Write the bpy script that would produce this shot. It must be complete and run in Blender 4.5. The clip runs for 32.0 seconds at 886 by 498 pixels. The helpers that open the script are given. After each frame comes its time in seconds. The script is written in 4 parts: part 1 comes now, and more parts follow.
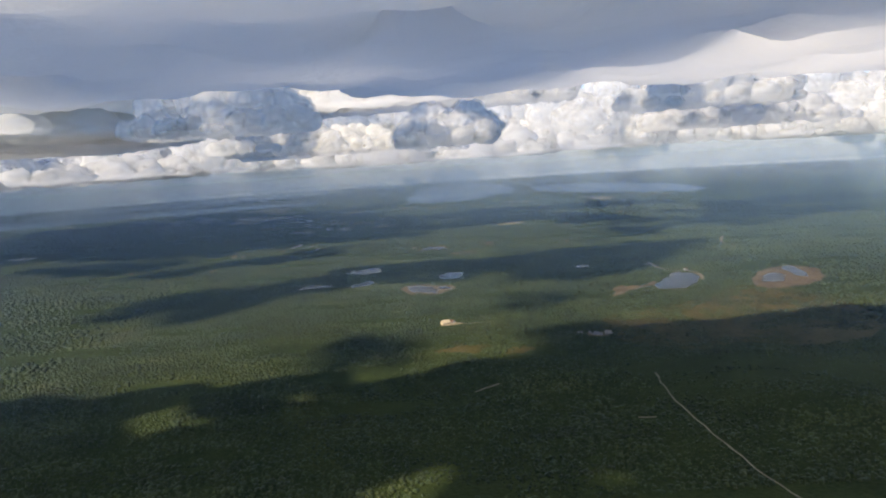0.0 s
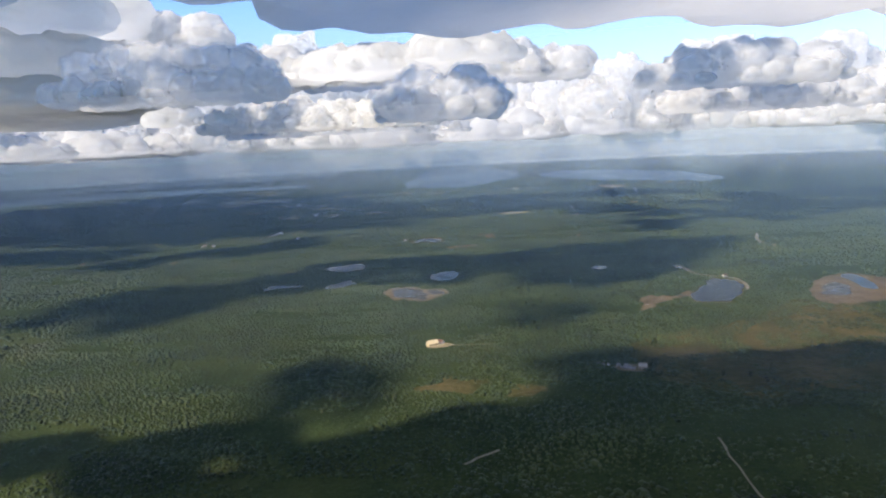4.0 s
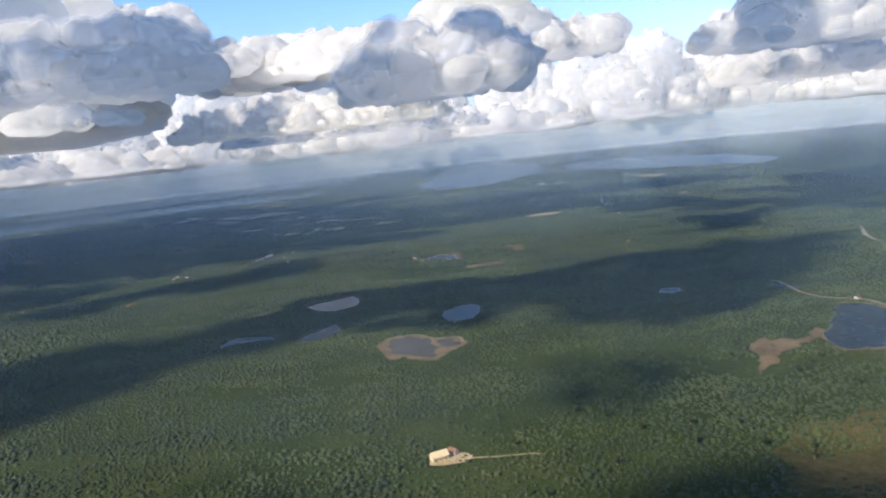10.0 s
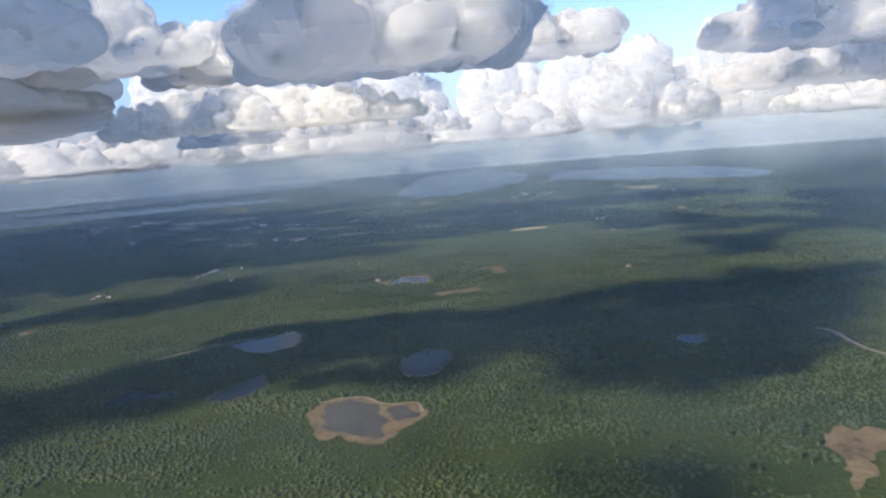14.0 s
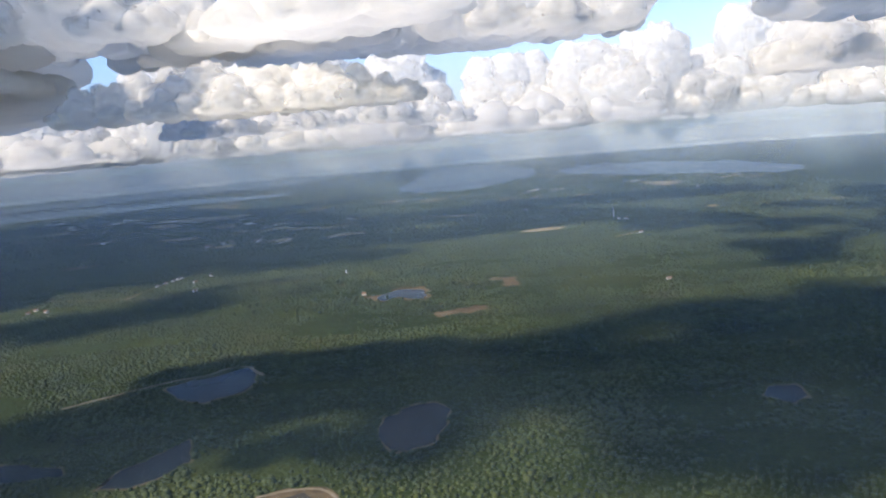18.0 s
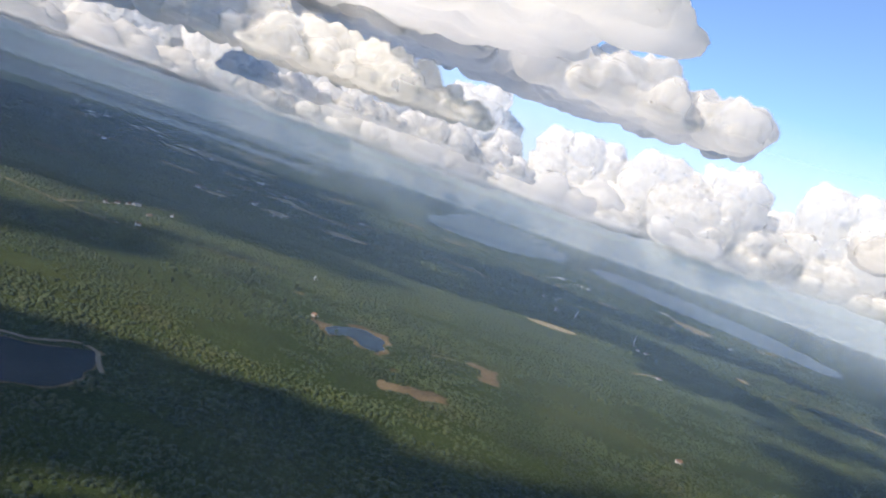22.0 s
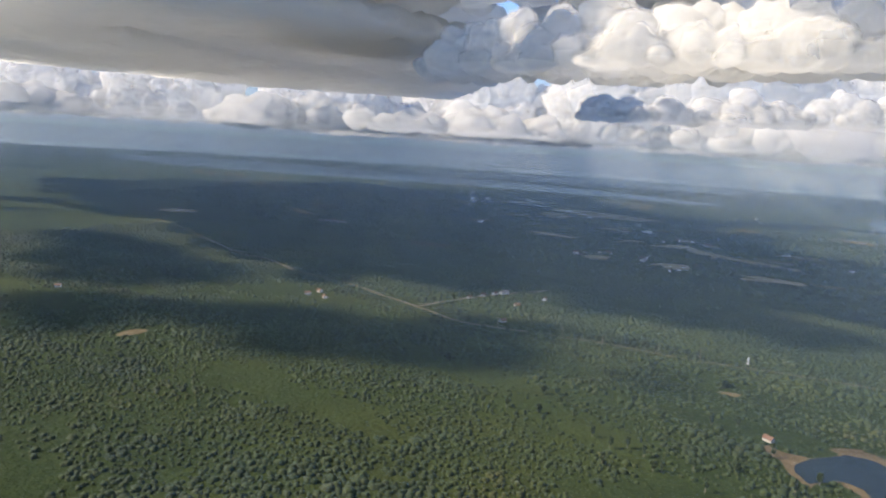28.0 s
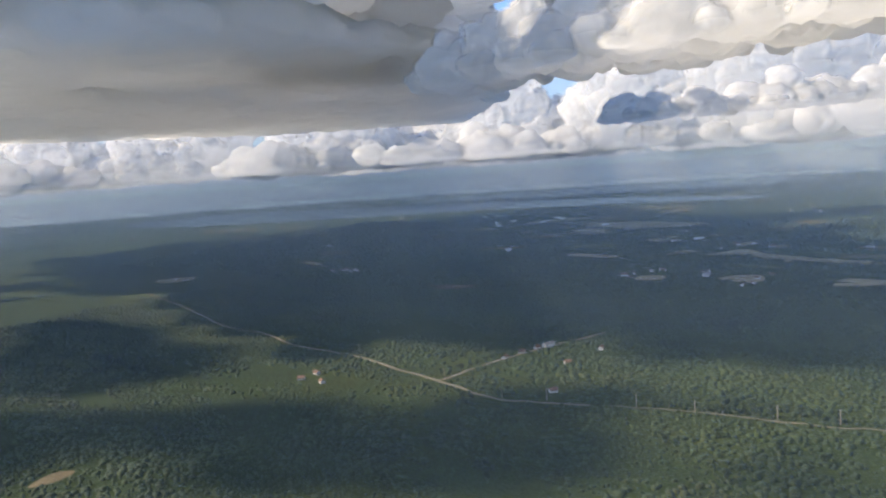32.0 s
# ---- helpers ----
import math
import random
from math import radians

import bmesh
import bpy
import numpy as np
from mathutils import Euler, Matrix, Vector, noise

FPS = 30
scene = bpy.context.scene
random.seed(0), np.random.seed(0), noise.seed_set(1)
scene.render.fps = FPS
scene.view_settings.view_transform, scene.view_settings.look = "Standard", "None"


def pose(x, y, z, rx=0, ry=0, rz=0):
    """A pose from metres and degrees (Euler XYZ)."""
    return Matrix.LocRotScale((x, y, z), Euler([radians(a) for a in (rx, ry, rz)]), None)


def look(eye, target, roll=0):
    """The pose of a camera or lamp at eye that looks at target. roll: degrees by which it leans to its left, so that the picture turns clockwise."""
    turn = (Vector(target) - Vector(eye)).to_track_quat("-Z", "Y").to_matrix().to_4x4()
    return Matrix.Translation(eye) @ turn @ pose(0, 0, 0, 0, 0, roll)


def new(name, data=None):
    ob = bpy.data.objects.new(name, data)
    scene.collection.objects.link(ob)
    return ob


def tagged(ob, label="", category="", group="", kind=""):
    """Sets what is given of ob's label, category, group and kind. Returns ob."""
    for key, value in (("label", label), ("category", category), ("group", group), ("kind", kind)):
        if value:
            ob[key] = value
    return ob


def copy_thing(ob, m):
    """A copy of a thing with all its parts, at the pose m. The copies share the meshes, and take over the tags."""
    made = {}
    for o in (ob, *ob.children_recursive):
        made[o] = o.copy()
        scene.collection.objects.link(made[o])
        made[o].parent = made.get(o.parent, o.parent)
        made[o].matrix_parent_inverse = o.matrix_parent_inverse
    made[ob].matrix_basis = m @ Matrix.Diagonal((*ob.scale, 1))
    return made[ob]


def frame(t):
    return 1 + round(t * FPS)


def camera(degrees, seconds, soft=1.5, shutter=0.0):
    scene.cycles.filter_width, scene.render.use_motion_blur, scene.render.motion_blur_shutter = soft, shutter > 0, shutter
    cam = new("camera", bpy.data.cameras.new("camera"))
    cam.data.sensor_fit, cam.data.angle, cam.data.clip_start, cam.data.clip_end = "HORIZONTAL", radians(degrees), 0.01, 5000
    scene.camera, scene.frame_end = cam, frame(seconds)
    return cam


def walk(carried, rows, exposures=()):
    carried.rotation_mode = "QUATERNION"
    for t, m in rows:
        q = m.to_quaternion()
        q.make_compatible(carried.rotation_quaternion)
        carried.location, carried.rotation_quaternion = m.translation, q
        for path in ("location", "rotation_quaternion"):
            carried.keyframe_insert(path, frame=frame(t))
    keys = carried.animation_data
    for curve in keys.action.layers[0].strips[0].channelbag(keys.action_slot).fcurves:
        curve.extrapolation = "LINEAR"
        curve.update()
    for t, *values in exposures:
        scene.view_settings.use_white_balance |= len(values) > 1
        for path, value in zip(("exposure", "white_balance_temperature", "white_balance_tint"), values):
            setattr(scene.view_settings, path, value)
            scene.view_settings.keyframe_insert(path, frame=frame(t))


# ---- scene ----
# ---- camera and its flight: seconds, x, y, z, turns about x, y, z ----
cam = camera(66.85, 32.0, soft=2.0)
ROWS = [
    (0.0, -0.0, 0.0, 170.0, 82.20, 3.74, -0.22),
    (0.5, 1.4, 18.7, 169.0, 82.15, 3.25, -0.43),
    (1.0, 2.7, 37.3, 168.0, 82.23, 3.36, 0.33),
    (1.5, 4.0, 55.9, 167.1, 81.93, 3.09, 0.30),
    (2.0, 5.4, 74.4, 166.3, 81.89, 3.73, -0.71),
    (2.5, 6.8, 92.8, 165.4, 81.67, 3.86, -0.27),
    (4.5, 12.4, 164.9, 162.5, 80.52, 2.06, -0.19),
    (5.0, 13.4, 182.6, 161.9, 80.06, 1.52, -0.52),
    (5.5, 14.3, 200.4, 161.4, 79.73, 1.86, -0.57),
    (6.0, 15.3, 218.1, 160.8, 80.47, 2.14, -1.16),
    (6.5, 16.3, 235.9, 160.3, 80.38, 2.66, 0.37),
    (7.0, 17.3, 253.7, 159.8, 80.54, 3.21, 1.12),
    (7.5, 18.1, 271.5, 159.2, 80.37, 3.72, 1.13),
    (8.0, 18.9, 289.2, 158.6, 80.17, 4.74, 1.46),
    (8.5, 19.7, 306.7, 158.1, 80.20, 4.68, 1.64),
    (9.0, 20.6, 324.0, 157.5, 80.57, 4.81, 2.19),
    (9.5, 21.4, 341.1, 156.9, 80.75, 5.68, 2.05),
    (10.0, 22.4, 358.2, 156.4, 80.84, 6.21, 1.75),
    (10.5, 23.4, 375.4, 155.9, 80.72, 6.53, 1.85),
    (11.0, 24.4, 392.8, 155.4, 80.63, 5.94, 2.03),
    (11.5, 25.5, 410.3, 154.9, 80.67, 5.83, 1.61),
    (12.0, 26.7, 427.7, 154.3, 80.53, 6.28, 0.95),
    (12.5, 28.1, 445.2, 153.6, 80.91, 6.59, 0.92),
    (13.0, 29.6, 462.5, 152.9, 80.94, 5.87, 1.58),
    (13.5, 31.2, 479.6, 152.1, 81.31, 5.46, 0.72),
    (14.0, 32.6, 496.6, 151.2, 81.20, 4.86, 0.32),
    (14.5, 33.8, 513.6, 150.2, 81.21, 4.75, 0.23),
    (16.5, 31.4, 580.0, 144.4, 80.98, 3.62, 0.78),
    (17.0, 32.3, 597.1, 143.4, 80.86, 4.54, 0.65),
    (17.5, 33.5, 614.3, 142.5, 80.95, 4.80, 0.57),
    (18.0, 35.0, 631.5, 141.7, 80.87, 4.78, 0.72),
    (18.5, 36.6, 648.7, 140.9, 80.97, 4.66, 0.43),
    (19.0, 38.4, 665.8, 140.3, 81.07, 4.76, 1.43),
    (19.5, 40.2, 682.8, 139.7, 81.74, 1.76, 0.52),
    (20.0, 41.8, 699.7, 139.1, 81.61, -2.14, 0.55),
    (20.5, 43.1, 716.5, 138.5, 81.96, -7.12, 0.88),
    (21.0, 44.0, 733.1, 137.8, 82.67, -11.11, 2.25),
    (21.5, 44.5, 749.6, 136.9, 83.08, -14.13, 3.25),
    (22.0, 44.6, 766.0, 136.0, 83.72, -19.19, 5.38),
    (22.5, 44.1, 782.2, 135.0, 83.77, -20.53, 8.39),
    (23.0, 42.9, 798.2, 133.9, 83.92, -20.91, 11.63),
    (23.5, 40.9, 813.7, 132.9, 83.68, -21.79, 14.23),
    (24.0, 38.1, 828.8, 132.0, 83.63, -22.61, 16.77),
    (24.5, 34.4, 843.4, 131.2, 83.27, -22.43, 20.94),
    (25.0, 29.9, 857.5, 130.5, 83.52, -21.25, 22.80),
    (25.5, 24.7, 871.3, 130.0, 82.72, -18.85, 25.52),
    (26.0, 19.0, 885.0, 129.5, 83.04, -18.09, 29.04),
    (26.5, 12.9, 898.5, 129.1, 82.51, -15.02, 31.63),
    (28.5, -18.6, 950.3, 127.7, 81.04, -1.15, 37.76),
    (29.0, -26.6, 962.9, 127.6, 80.92, 0.34, 37.88),
    (29.5, -34.6, 975.3, 127.5, 81.03, 2.96, 37.94),
    (30.0, -42.5, 987.7, 127.4, 81.48, 3.41, 37.70),
    (30.5, -50.5, 1000.2, 127.4, 81.94, 4.22, 38.34),
    (31.0, -58.4, 1012.8, 127.4, 82.38, 3.49, 38.68),
    (31.5, -66.3, 1025.5, 127.4, 82.95, 4.03, 38.27),
    (32.0, -74.2, 1038.3, 127.5, 83.44, 3.91, 38.89),
]
walk(cam, [(t, pose(x, y, z, rx, ry, rz)) for t, x, y, z, rx, ry, rz in ROWS], [(0.0, 1.25, 7800, 11), (2.5, 1.25, 7700, 11), (4.5, 1.42, 7300, 11), (14.5, 1.42, 7300, 11), (18.0, 1.40, 7600, 11), (26.5, 1.38, 7800, 11), (28.5, 1.46, 7900, 11), (32.0, 1.46, 7900, 11)])

# ---- sky and sun ----
SUN_EL, SUN_X, SUN_Y = radians(40), -0.80, -0.60
world = bpy.data.worlds.new("sky")
scene.world = world
world.use_nodes = True
wn = world.node_tree
sky = wn.nodes.new("ShaderNodeTexSky")
sky.sky_type = "NISHITA"
sky.sun_disc = False
sky.sun_elevation = SUN_EL
sky.sun_rotation = math.atan2(SUN_X, SUN_Y) % (2 * math.pi)
sky.altitude = 3000
sky.air_density, sky.dust_density, sky.ozone_density = 1.0, 0.1, 8.0
back = next(n for n in wn.nodes if n.type == "BACKGROUND")
back.inputs["Strength"].default_value = 0.125
wn.links.new(sky.outputs["Color"], back.inputs["Color"])

sun = new("sun", bpy.data.lights.new("sun", "SUN"))
sun.data.energy, sun.data.angle, sun.data.color = 2.5, radians(1.8), (1.0, 0.93, 0.82)
SUN_TO = Vector((SUN_X * math.cos(SUN_EL), SUN_Y * math.cos(SUN_EL), math.sin(SUN_EL)))
sun.matrix_world = look((0, 0, 600), Vector((0, 0, 600)) - SUN_TO)


# ---- materials ----
def material(name):
    m = bpy.data.materials.new(name)
    m.use_nodes = True
    nt = m.node_tree
    bsdf = next(n for n in nt.nodes if n.type == "BSDF_PRINCIPLED")
    return m, nt, bsdf


def noise_node(nt, scale, detail=4.0, rough=0.55, vec=None, distort=0.0):
    n = nt.nodes.new("ShaderNodeTexNoise")
    n.inputs["Scale"].default_value = scale
    n.inputs["Detail"].default_value = detail
    n.inputs["Roughness"].default_value = rough
    n.inputs["Distortion"].default_value = distort
    if vec is None:
        vec = nt.nodes.new("ShaderNodeTexCoord").outputs["Object"]
    nt.links.new(vec, n.inputs["Vector"])
    return n.outputs["Fac"]


def ramp(nt, fac, stops):
    r = nt.nodes.new("ShaderNodeValToRGB")
    el = r.color_ramp.elements
    while len(el) < len(stops):
        el.new(0.5)
    for e, (p, c) in zip(el, stops):
        e.position, e.color = p, (*c, 1.0)
    nt.links.new(fac, r.inputs["Fac"])
    return r.outputs["Color"]


def mix(nt, a, b, fac, kind="MIX"):
    m = nt.nodes.new("ShaderNodeMix")
    m.data_type, m.blend_type = "RGBA", kind
    for s, v in ((m.inputs[0], fac), (m.inputs[6], a), (m.inputs[7], b)):
        if isinstance(v, bpy.types.NodeSocket):
            nt.links.new(v, s)
        elif isinstance(v, tuple):
            s.default_value = (*v, 1.0)
        else:
            s.default_value = v
    return m.outputs[2]


def bump(nt, bsdf, fac, strength, dist):
    b = nt.nodes.new("ShaderNodeBump")
    b.inputs["Strength"].default_value, b.inputs["Distance"].default_value = strength, dist
    nt.links.new(fac, b.inputs["Height"])
    nt.links.new(b.outputs["Normal"], bsdf.inputs["Normal"])


def plain(name, colour, rough=0.85, scale=2.0, spread=0.35, metal=0.0, bump_d=0.0):
    """A surface of one colour with grain and blotches at two scales."""
    m, nt, b = material(name)
    lo = tuple(c * (1 - spread) for c in colour)
    hi = tuple(min(1, c * (1 + spread)) for c in colour)
    a = ramp(nt, noise_node(nt, scale), [(0.3, lo), (0.7, hi)])
    c = ramp(nt, noise_node(nt, scale * 0.13, 3), [(0.35, lo), (0.65, hi)])
    nt.links.new(mix(nt, a, c, 0.5), b.inputs["Base Color"])
    b.inputs["Roughness"].default_value, b.inputs["Metallic"].default_value = rough, metal
    b.inputs["Specular IOR Level"].default_value = 0.2
    if bump_d:
        bump(nt, b, noise_node(nt, scale * 2), 0.6, bump_d)
    return m


def forest_ground():
    m, nt, b = material("forest_ground")
    fine = noise_node(nt, 0.34, 3, 0.6)
    mid = noise_node(nt, 0.035, 5, 0.6)
    wide = noise_node(nt, 0.0045, 5, 0.6, distort=0.6)
    c1 = ramp(nt, mid, [(0.30, (0.016, 0.024, 0.009)), (0.5, (0.025, 0.041, 0.014)), (0.72, (0.044, 0.059, 0.018))])
    c2 = ramp(nt, fine, [(0.32, (0.013, 0.019, 0.007)), (0.62, (0.046, 0.061, 0.019))])
    c = mix(nt, c1, c2, 0.45)
    c3 = ramp(nt, wide, [(0.35, (0.016, 0.029, 0.012)), (0.52, (0.035, 0.050, 0.018)), (0.66, (0.066, 0.071, 0.022))])
    nt.links.new(mix(nt, c, c3, 0.4), b.inputs["Base Color"])
    b.inputs["Roughness"].default_value = 0.75
    b.inputs["Specular IOR Level"].default_value = 0.04
    bump(nt, b, fine, 1.0, 1.4)
    return m


def heath():
    """Brown heather and dry grass with olive scrub and bare sandy spots."""
    m, nt, b = material("brown_heath")
    wide = noise_node(nt, 0.03, 5, 0.6, distort=0.5)
    fine = noise_node(nt, 0.22, 4, 0.65)
    c = ramp(nt, wide, [(0.36, (0.034, 0.044, 0.015)), (0.48, (0.062, 0.056, 0.022)), (0.58, (0.100, 0.076, 0.033)), (0.72, (0.135, 0.105, 0.055))])
    d = ramp(nt, fine, [(0.34, (0.026, 0.034, 0.012)), (0.5, (0.066, 0.060, 0.024)), (0.7, (0.125, 0.096, 0.046))])
    nt.links.new(mix(nt, c, d, 0.5), b.inputs["Base Color"])
    b.inputs["Roughness"].default_value, b.inputs["Specular IOR Level"].default_value = 0.95, 0.05
    bump(nt, b, fine, 1.0, 1.0)
    return m


def farmland():
    """Small fields, each of its own crop: stubble, grass, tilled soil."""
    m, nt, b = material("small_fields")
    g = nt.nodes.new("ShaderNodeNewGeometry")
    crop = ramp(nt, g.outputs["Random Per Island"], [(0.0, (0.060, 0.080, 0.026)), (0.4, (0.095, 0.105, 0.038)), (0.6, (0.125, 0.100, 0.052)), (0.8, (0.21, 0.17, 0.095)), (1.0, (0.27, 0.22, 0.135))])
    grain = ramp(nt, noise_node(nt, 0.08, 4, 0.6, g.outputs["Position"]), [(0.3, (0.75, 0.75, 0.75)), (0.7, (1.2, 1.2, 1.2))])
    nt.links.new(mix(nt, crop, grain, 1.0, "MULTIPLY"), b.inputs["Base Color"])
    b.inputs["Roughness"].default_value, b.inputs["Specular IOR Level"].default_value = 0.95, 0.05
    return m


def canopy():
    m, nt, b = material("canopy")
    g = nt.nodes.new("ShaderNodeNewGeometry")
    pos = g.outputs["Position"]
    isl = ramp(nt, g.outputs["Random Per Island"], [(0.0, (0.023, 0.036, 0.013)), (0.4, (0.030, 0.047, 0.017)), (0.75, (0.048, 0.068, 0.022)), (0.95, (0.056, 0.068, 0.025)), (1.0, (0.071, 0.076, 0.036))])
    wide = ramp(nt, noise_node(nt, 0.012, 4, 0.6, pos), [(0.32, (0.020, 0.036, 0.017)), (0.48, (0.035, 0.054, 0.017)), (0.60, (0.051, 0.066, 0.019)), (0.72, (0.074, 0.066, 0.023))])
    leaf = ramp(nt, noise_node(nt, 1.6, 3, 0.7, pos), [(0.3, (0.66, 0.66, 0.66)), (0.7, (1.08, 1.08, 1.08))])
    mp = nt.nodes.new("ShaderNodeMapping")
    mp.inputs["Scale"].default_value, mp.inputs["Rotation"].default_value = (1.0, 2.4, 1.0), (0, 0, radians(12))
    nt.links.new(pos, mp.inputs["Vector"])
    stand = ramp(nt, noise_node(nt, 0.0085, 6, 0.62, mp.outputs[0], 0.8), [(0.34, (0.56, 0.62, 0.66)), (0.47, (0.92, 0.95, 0.95)), (0.55, (1.06, 1.05, 0.98)), (0.68, (1.3, 1.25, 1.08))])
    c = mix(nt, mix(nt, isl, wide, 0.5), leaf, 1.0, "MULTIPLY")
    nt.links.new(mix(nt, c, stand, 1.0, "MULTIPLY"), b.inputs["Base Color"])
    b.inputs["Roughness"].default_value = 0.7
    b.inputs["Specular IOR Level"].default_value = 0.25
    # faint blue sheen on the crowns stands in for haze over nearer woods
    b.inputs["Sheen Weight"].default_value = 0.03
    b.inputs["Sheen Roughness"].default_value = 0.4
    b.inputs["Sheen Tint"].default_value = (0.62, 0.78, 1.0, 1)
    bump(nt, b, noise_node(nt, 2.2, 3, 0.7, pos), 0.9, 0.35)
    return m


def water(name, colour, rough):
    m, nt, b = material(name)
    c = ramp(nt, noise_node(nt, 0.03, 4), [(0.3, tuple(x * 0.75 for x in colour)), (0.7, tuple(x * 1.2 for x in colour))])
    nt.links.new(c, b.inputs["Base Color"])
    b.inputs["Roughness"].default_value = rough
    b.inputs["IOR"].default_value = 1.33
    bump(nt, b, noise_node(nt, 0.9, 3), 0.08, 0.05)
    return m


def cloud_stuff():
    """Vapour: light sinks in, spreads and comes out again, below too."""
    m, nt, b = material("cloud_vapour")
    b.inputs["Base Color"].default_value = (0.91, 0.91, 0.905, 1)
    b.inputs["Roughness"].default_value = 1.0
    b.inputs["Specular IOR Level"].default_value = 0.0
    b.subsurface_method = "BURLEY"
    b.inputs["Subsurface Weight"].default_value = 1.0
    b.inputs["Subsurface Radius"].default_value = (1.0, 1.0, 1.0)
    b.inputs["Subsurface Scale"].default_value = 20.0
    pos = nt.nodes.new("ShaderNodeNewGeometry").outputs["Position"]
    lumps = noise_node(nt, 0.02, 5, 0.5, pos, 0.3)
    bump(nt, b, lumps, 0.4, 8.0)
    t, mx = nt.nodes.new("ShaderNodeBsdfTranslucent"), nt.nodes.new("ShaderNodeMixShader")
    t.inputs["Color"].default_value = (0.925, 0.925, 0.92, 1)
    nt.links.new(b.inputs["Normal"].links[0].from_socket, t.inputs["Normal"])
    mx.inputs[0].default_value = 0.8
    out = next(n for n in nt.nodes if n.type == "OUTPUT_MATERIAL")
    nt.links.new(b.outputs[0], mx.inputs[1])
    nt.links.new(t.outputs[0], mx.inputs[2])
    nt.links.new(mx.outputs[0], out.inputs["Surface"])
    return m


def wisp_stuff():
    """Torn vapour round a cloud's skin: the same white, full of gaps."""
    m, nt, b = material("torn_vapour")
    nt.nodes.remove(b)
    out = next(n for n in nt.nodes if n.type == "OUTPUT_MATERIAL")
    d, t, tr = (nt.nodes.new(k) for k in ("ShaderNodeBsdfDiffuse", "ShaderNodeBsdfTranslucent", "ShaderNodeBsdfTransparent"))
    for n in (d, t):
        n.inputs["Color"].default_value = (0.915, 0.915, 0.91, 1)
    mx, veil = nt.nodes.new("ShaderNodeMixShader"), nt.nodes.new("ShaderNodeMixShader")
    mx.inputs[0].default_value = 0.5
    pos = nt.nodes.new("ShaderNodeNewGeometry").outputs["Position"]
    a = ramp(nt, noise_node(nt, 0.02, 3, 0.5, pos, 0.3), [(0.36, (0, 0, 0)), (0.70, (0.30, 0.30, 0.30))])
    nt.links.new(a, veil.inputs[0])
    nt.links.new(d.outputs[0], mx.inputs[1])
    nt.links.new(t.outputs[0], mx.inputs[2])
    nt.links.new(tr.outputs[0], veil.inputs[1])
    nt.links.new(mx.outputs[0], veil.inputs[2])
    nt.links.new(veil.outputs[0], out.inputs["Surface"])
    return m


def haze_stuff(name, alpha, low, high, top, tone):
    """A veil imitating blue-grey haze by its tone: clear at the ground, thickest from low to high, gone at top."""
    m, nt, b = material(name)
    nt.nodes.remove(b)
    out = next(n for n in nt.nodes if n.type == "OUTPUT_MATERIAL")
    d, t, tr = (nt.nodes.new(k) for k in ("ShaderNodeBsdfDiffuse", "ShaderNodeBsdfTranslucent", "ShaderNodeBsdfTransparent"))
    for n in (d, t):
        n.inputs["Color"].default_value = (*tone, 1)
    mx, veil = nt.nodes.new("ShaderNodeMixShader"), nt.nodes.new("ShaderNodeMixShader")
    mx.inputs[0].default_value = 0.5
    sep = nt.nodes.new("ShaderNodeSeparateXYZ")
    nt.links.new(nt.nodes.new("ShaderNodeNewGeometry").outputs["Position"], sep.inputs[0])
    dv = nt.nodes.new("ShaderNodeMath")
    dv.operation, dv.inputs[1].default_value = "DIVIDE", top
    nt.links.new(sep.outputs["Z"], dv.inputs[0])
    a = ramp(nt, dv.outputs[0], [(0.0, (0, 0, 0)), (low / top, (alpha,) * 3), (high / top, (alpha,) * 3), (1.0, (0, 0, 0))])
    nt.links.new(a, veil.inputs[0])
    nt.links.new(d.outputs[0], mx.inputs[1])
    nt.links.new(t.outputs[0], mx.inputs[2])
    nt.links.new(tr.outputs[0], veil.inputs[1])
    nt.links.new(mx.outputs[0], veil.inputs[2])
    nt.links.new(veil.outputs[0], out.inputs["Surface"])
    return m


M_GROUND, M_CANOPY, M_CLOUD, M_WISP = forest_ground(), canopy(), cloud_stuff(), wisp_stuff()
M_WATER = water("pond_water", (0.018, 0.028, 0.036), 0.12)
M_POOL = water("shallow_marsh_water", (0.05, 0.05, 0.045), 0.22)
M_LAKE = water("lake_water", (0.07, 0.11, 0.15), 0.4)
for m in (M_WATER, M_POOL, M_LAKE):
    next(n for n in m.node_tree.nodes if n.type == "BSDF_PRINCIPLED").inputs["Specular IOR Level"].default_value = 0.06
M_MARSH = plain("dry_marsh_grass", (0.105, 0.078, 0.045), 0.95, 0.3, 0.6)
M_SAND = plain("sandy_track", (0.19, 0.16, 0.115), 0.95, 0.4, 0.25)
M_SHORE = plain("reed_shore", (0.13, 0.10, 0.055), 0.95, 0.5, 0.35)
M_HEATH = heath()
M_FIELD = plain("mown_field", (0.23, 0.185, 0.105), 0.95, 0.08, 0.3)
M_WALL = plain("white_render", (0.55, 0.52, 0.47), 0.8, 1.5, 0.12)
M_ROOF = plain("light_sheet_roof", (0.21, 0.195, 0.18), 0.6, 1.0, 0.2)
M_TILE = plain("red_brown_roof", (0.17, 0.10, 0.07), 0.8, 1.5, 0.3)
M_CREAM = plain("cream_render", (0.62, 0.50, 0.31), 0.8, 1.5, 0.12)
M_YARD = plain("pale_trodden_sand", (0.33, 0.26, 0.15), 0.95, 0.5, 0.3)
M_METAL = plain("galvanised_steel", (0.62, 0.62, 0.62), 0.45, 3.0, 0.15, metal=0.3)
M_WOOD = plain("weathered_pole", (0.30, 0.25, 0.20), 0.9, 3.0, 0.3)
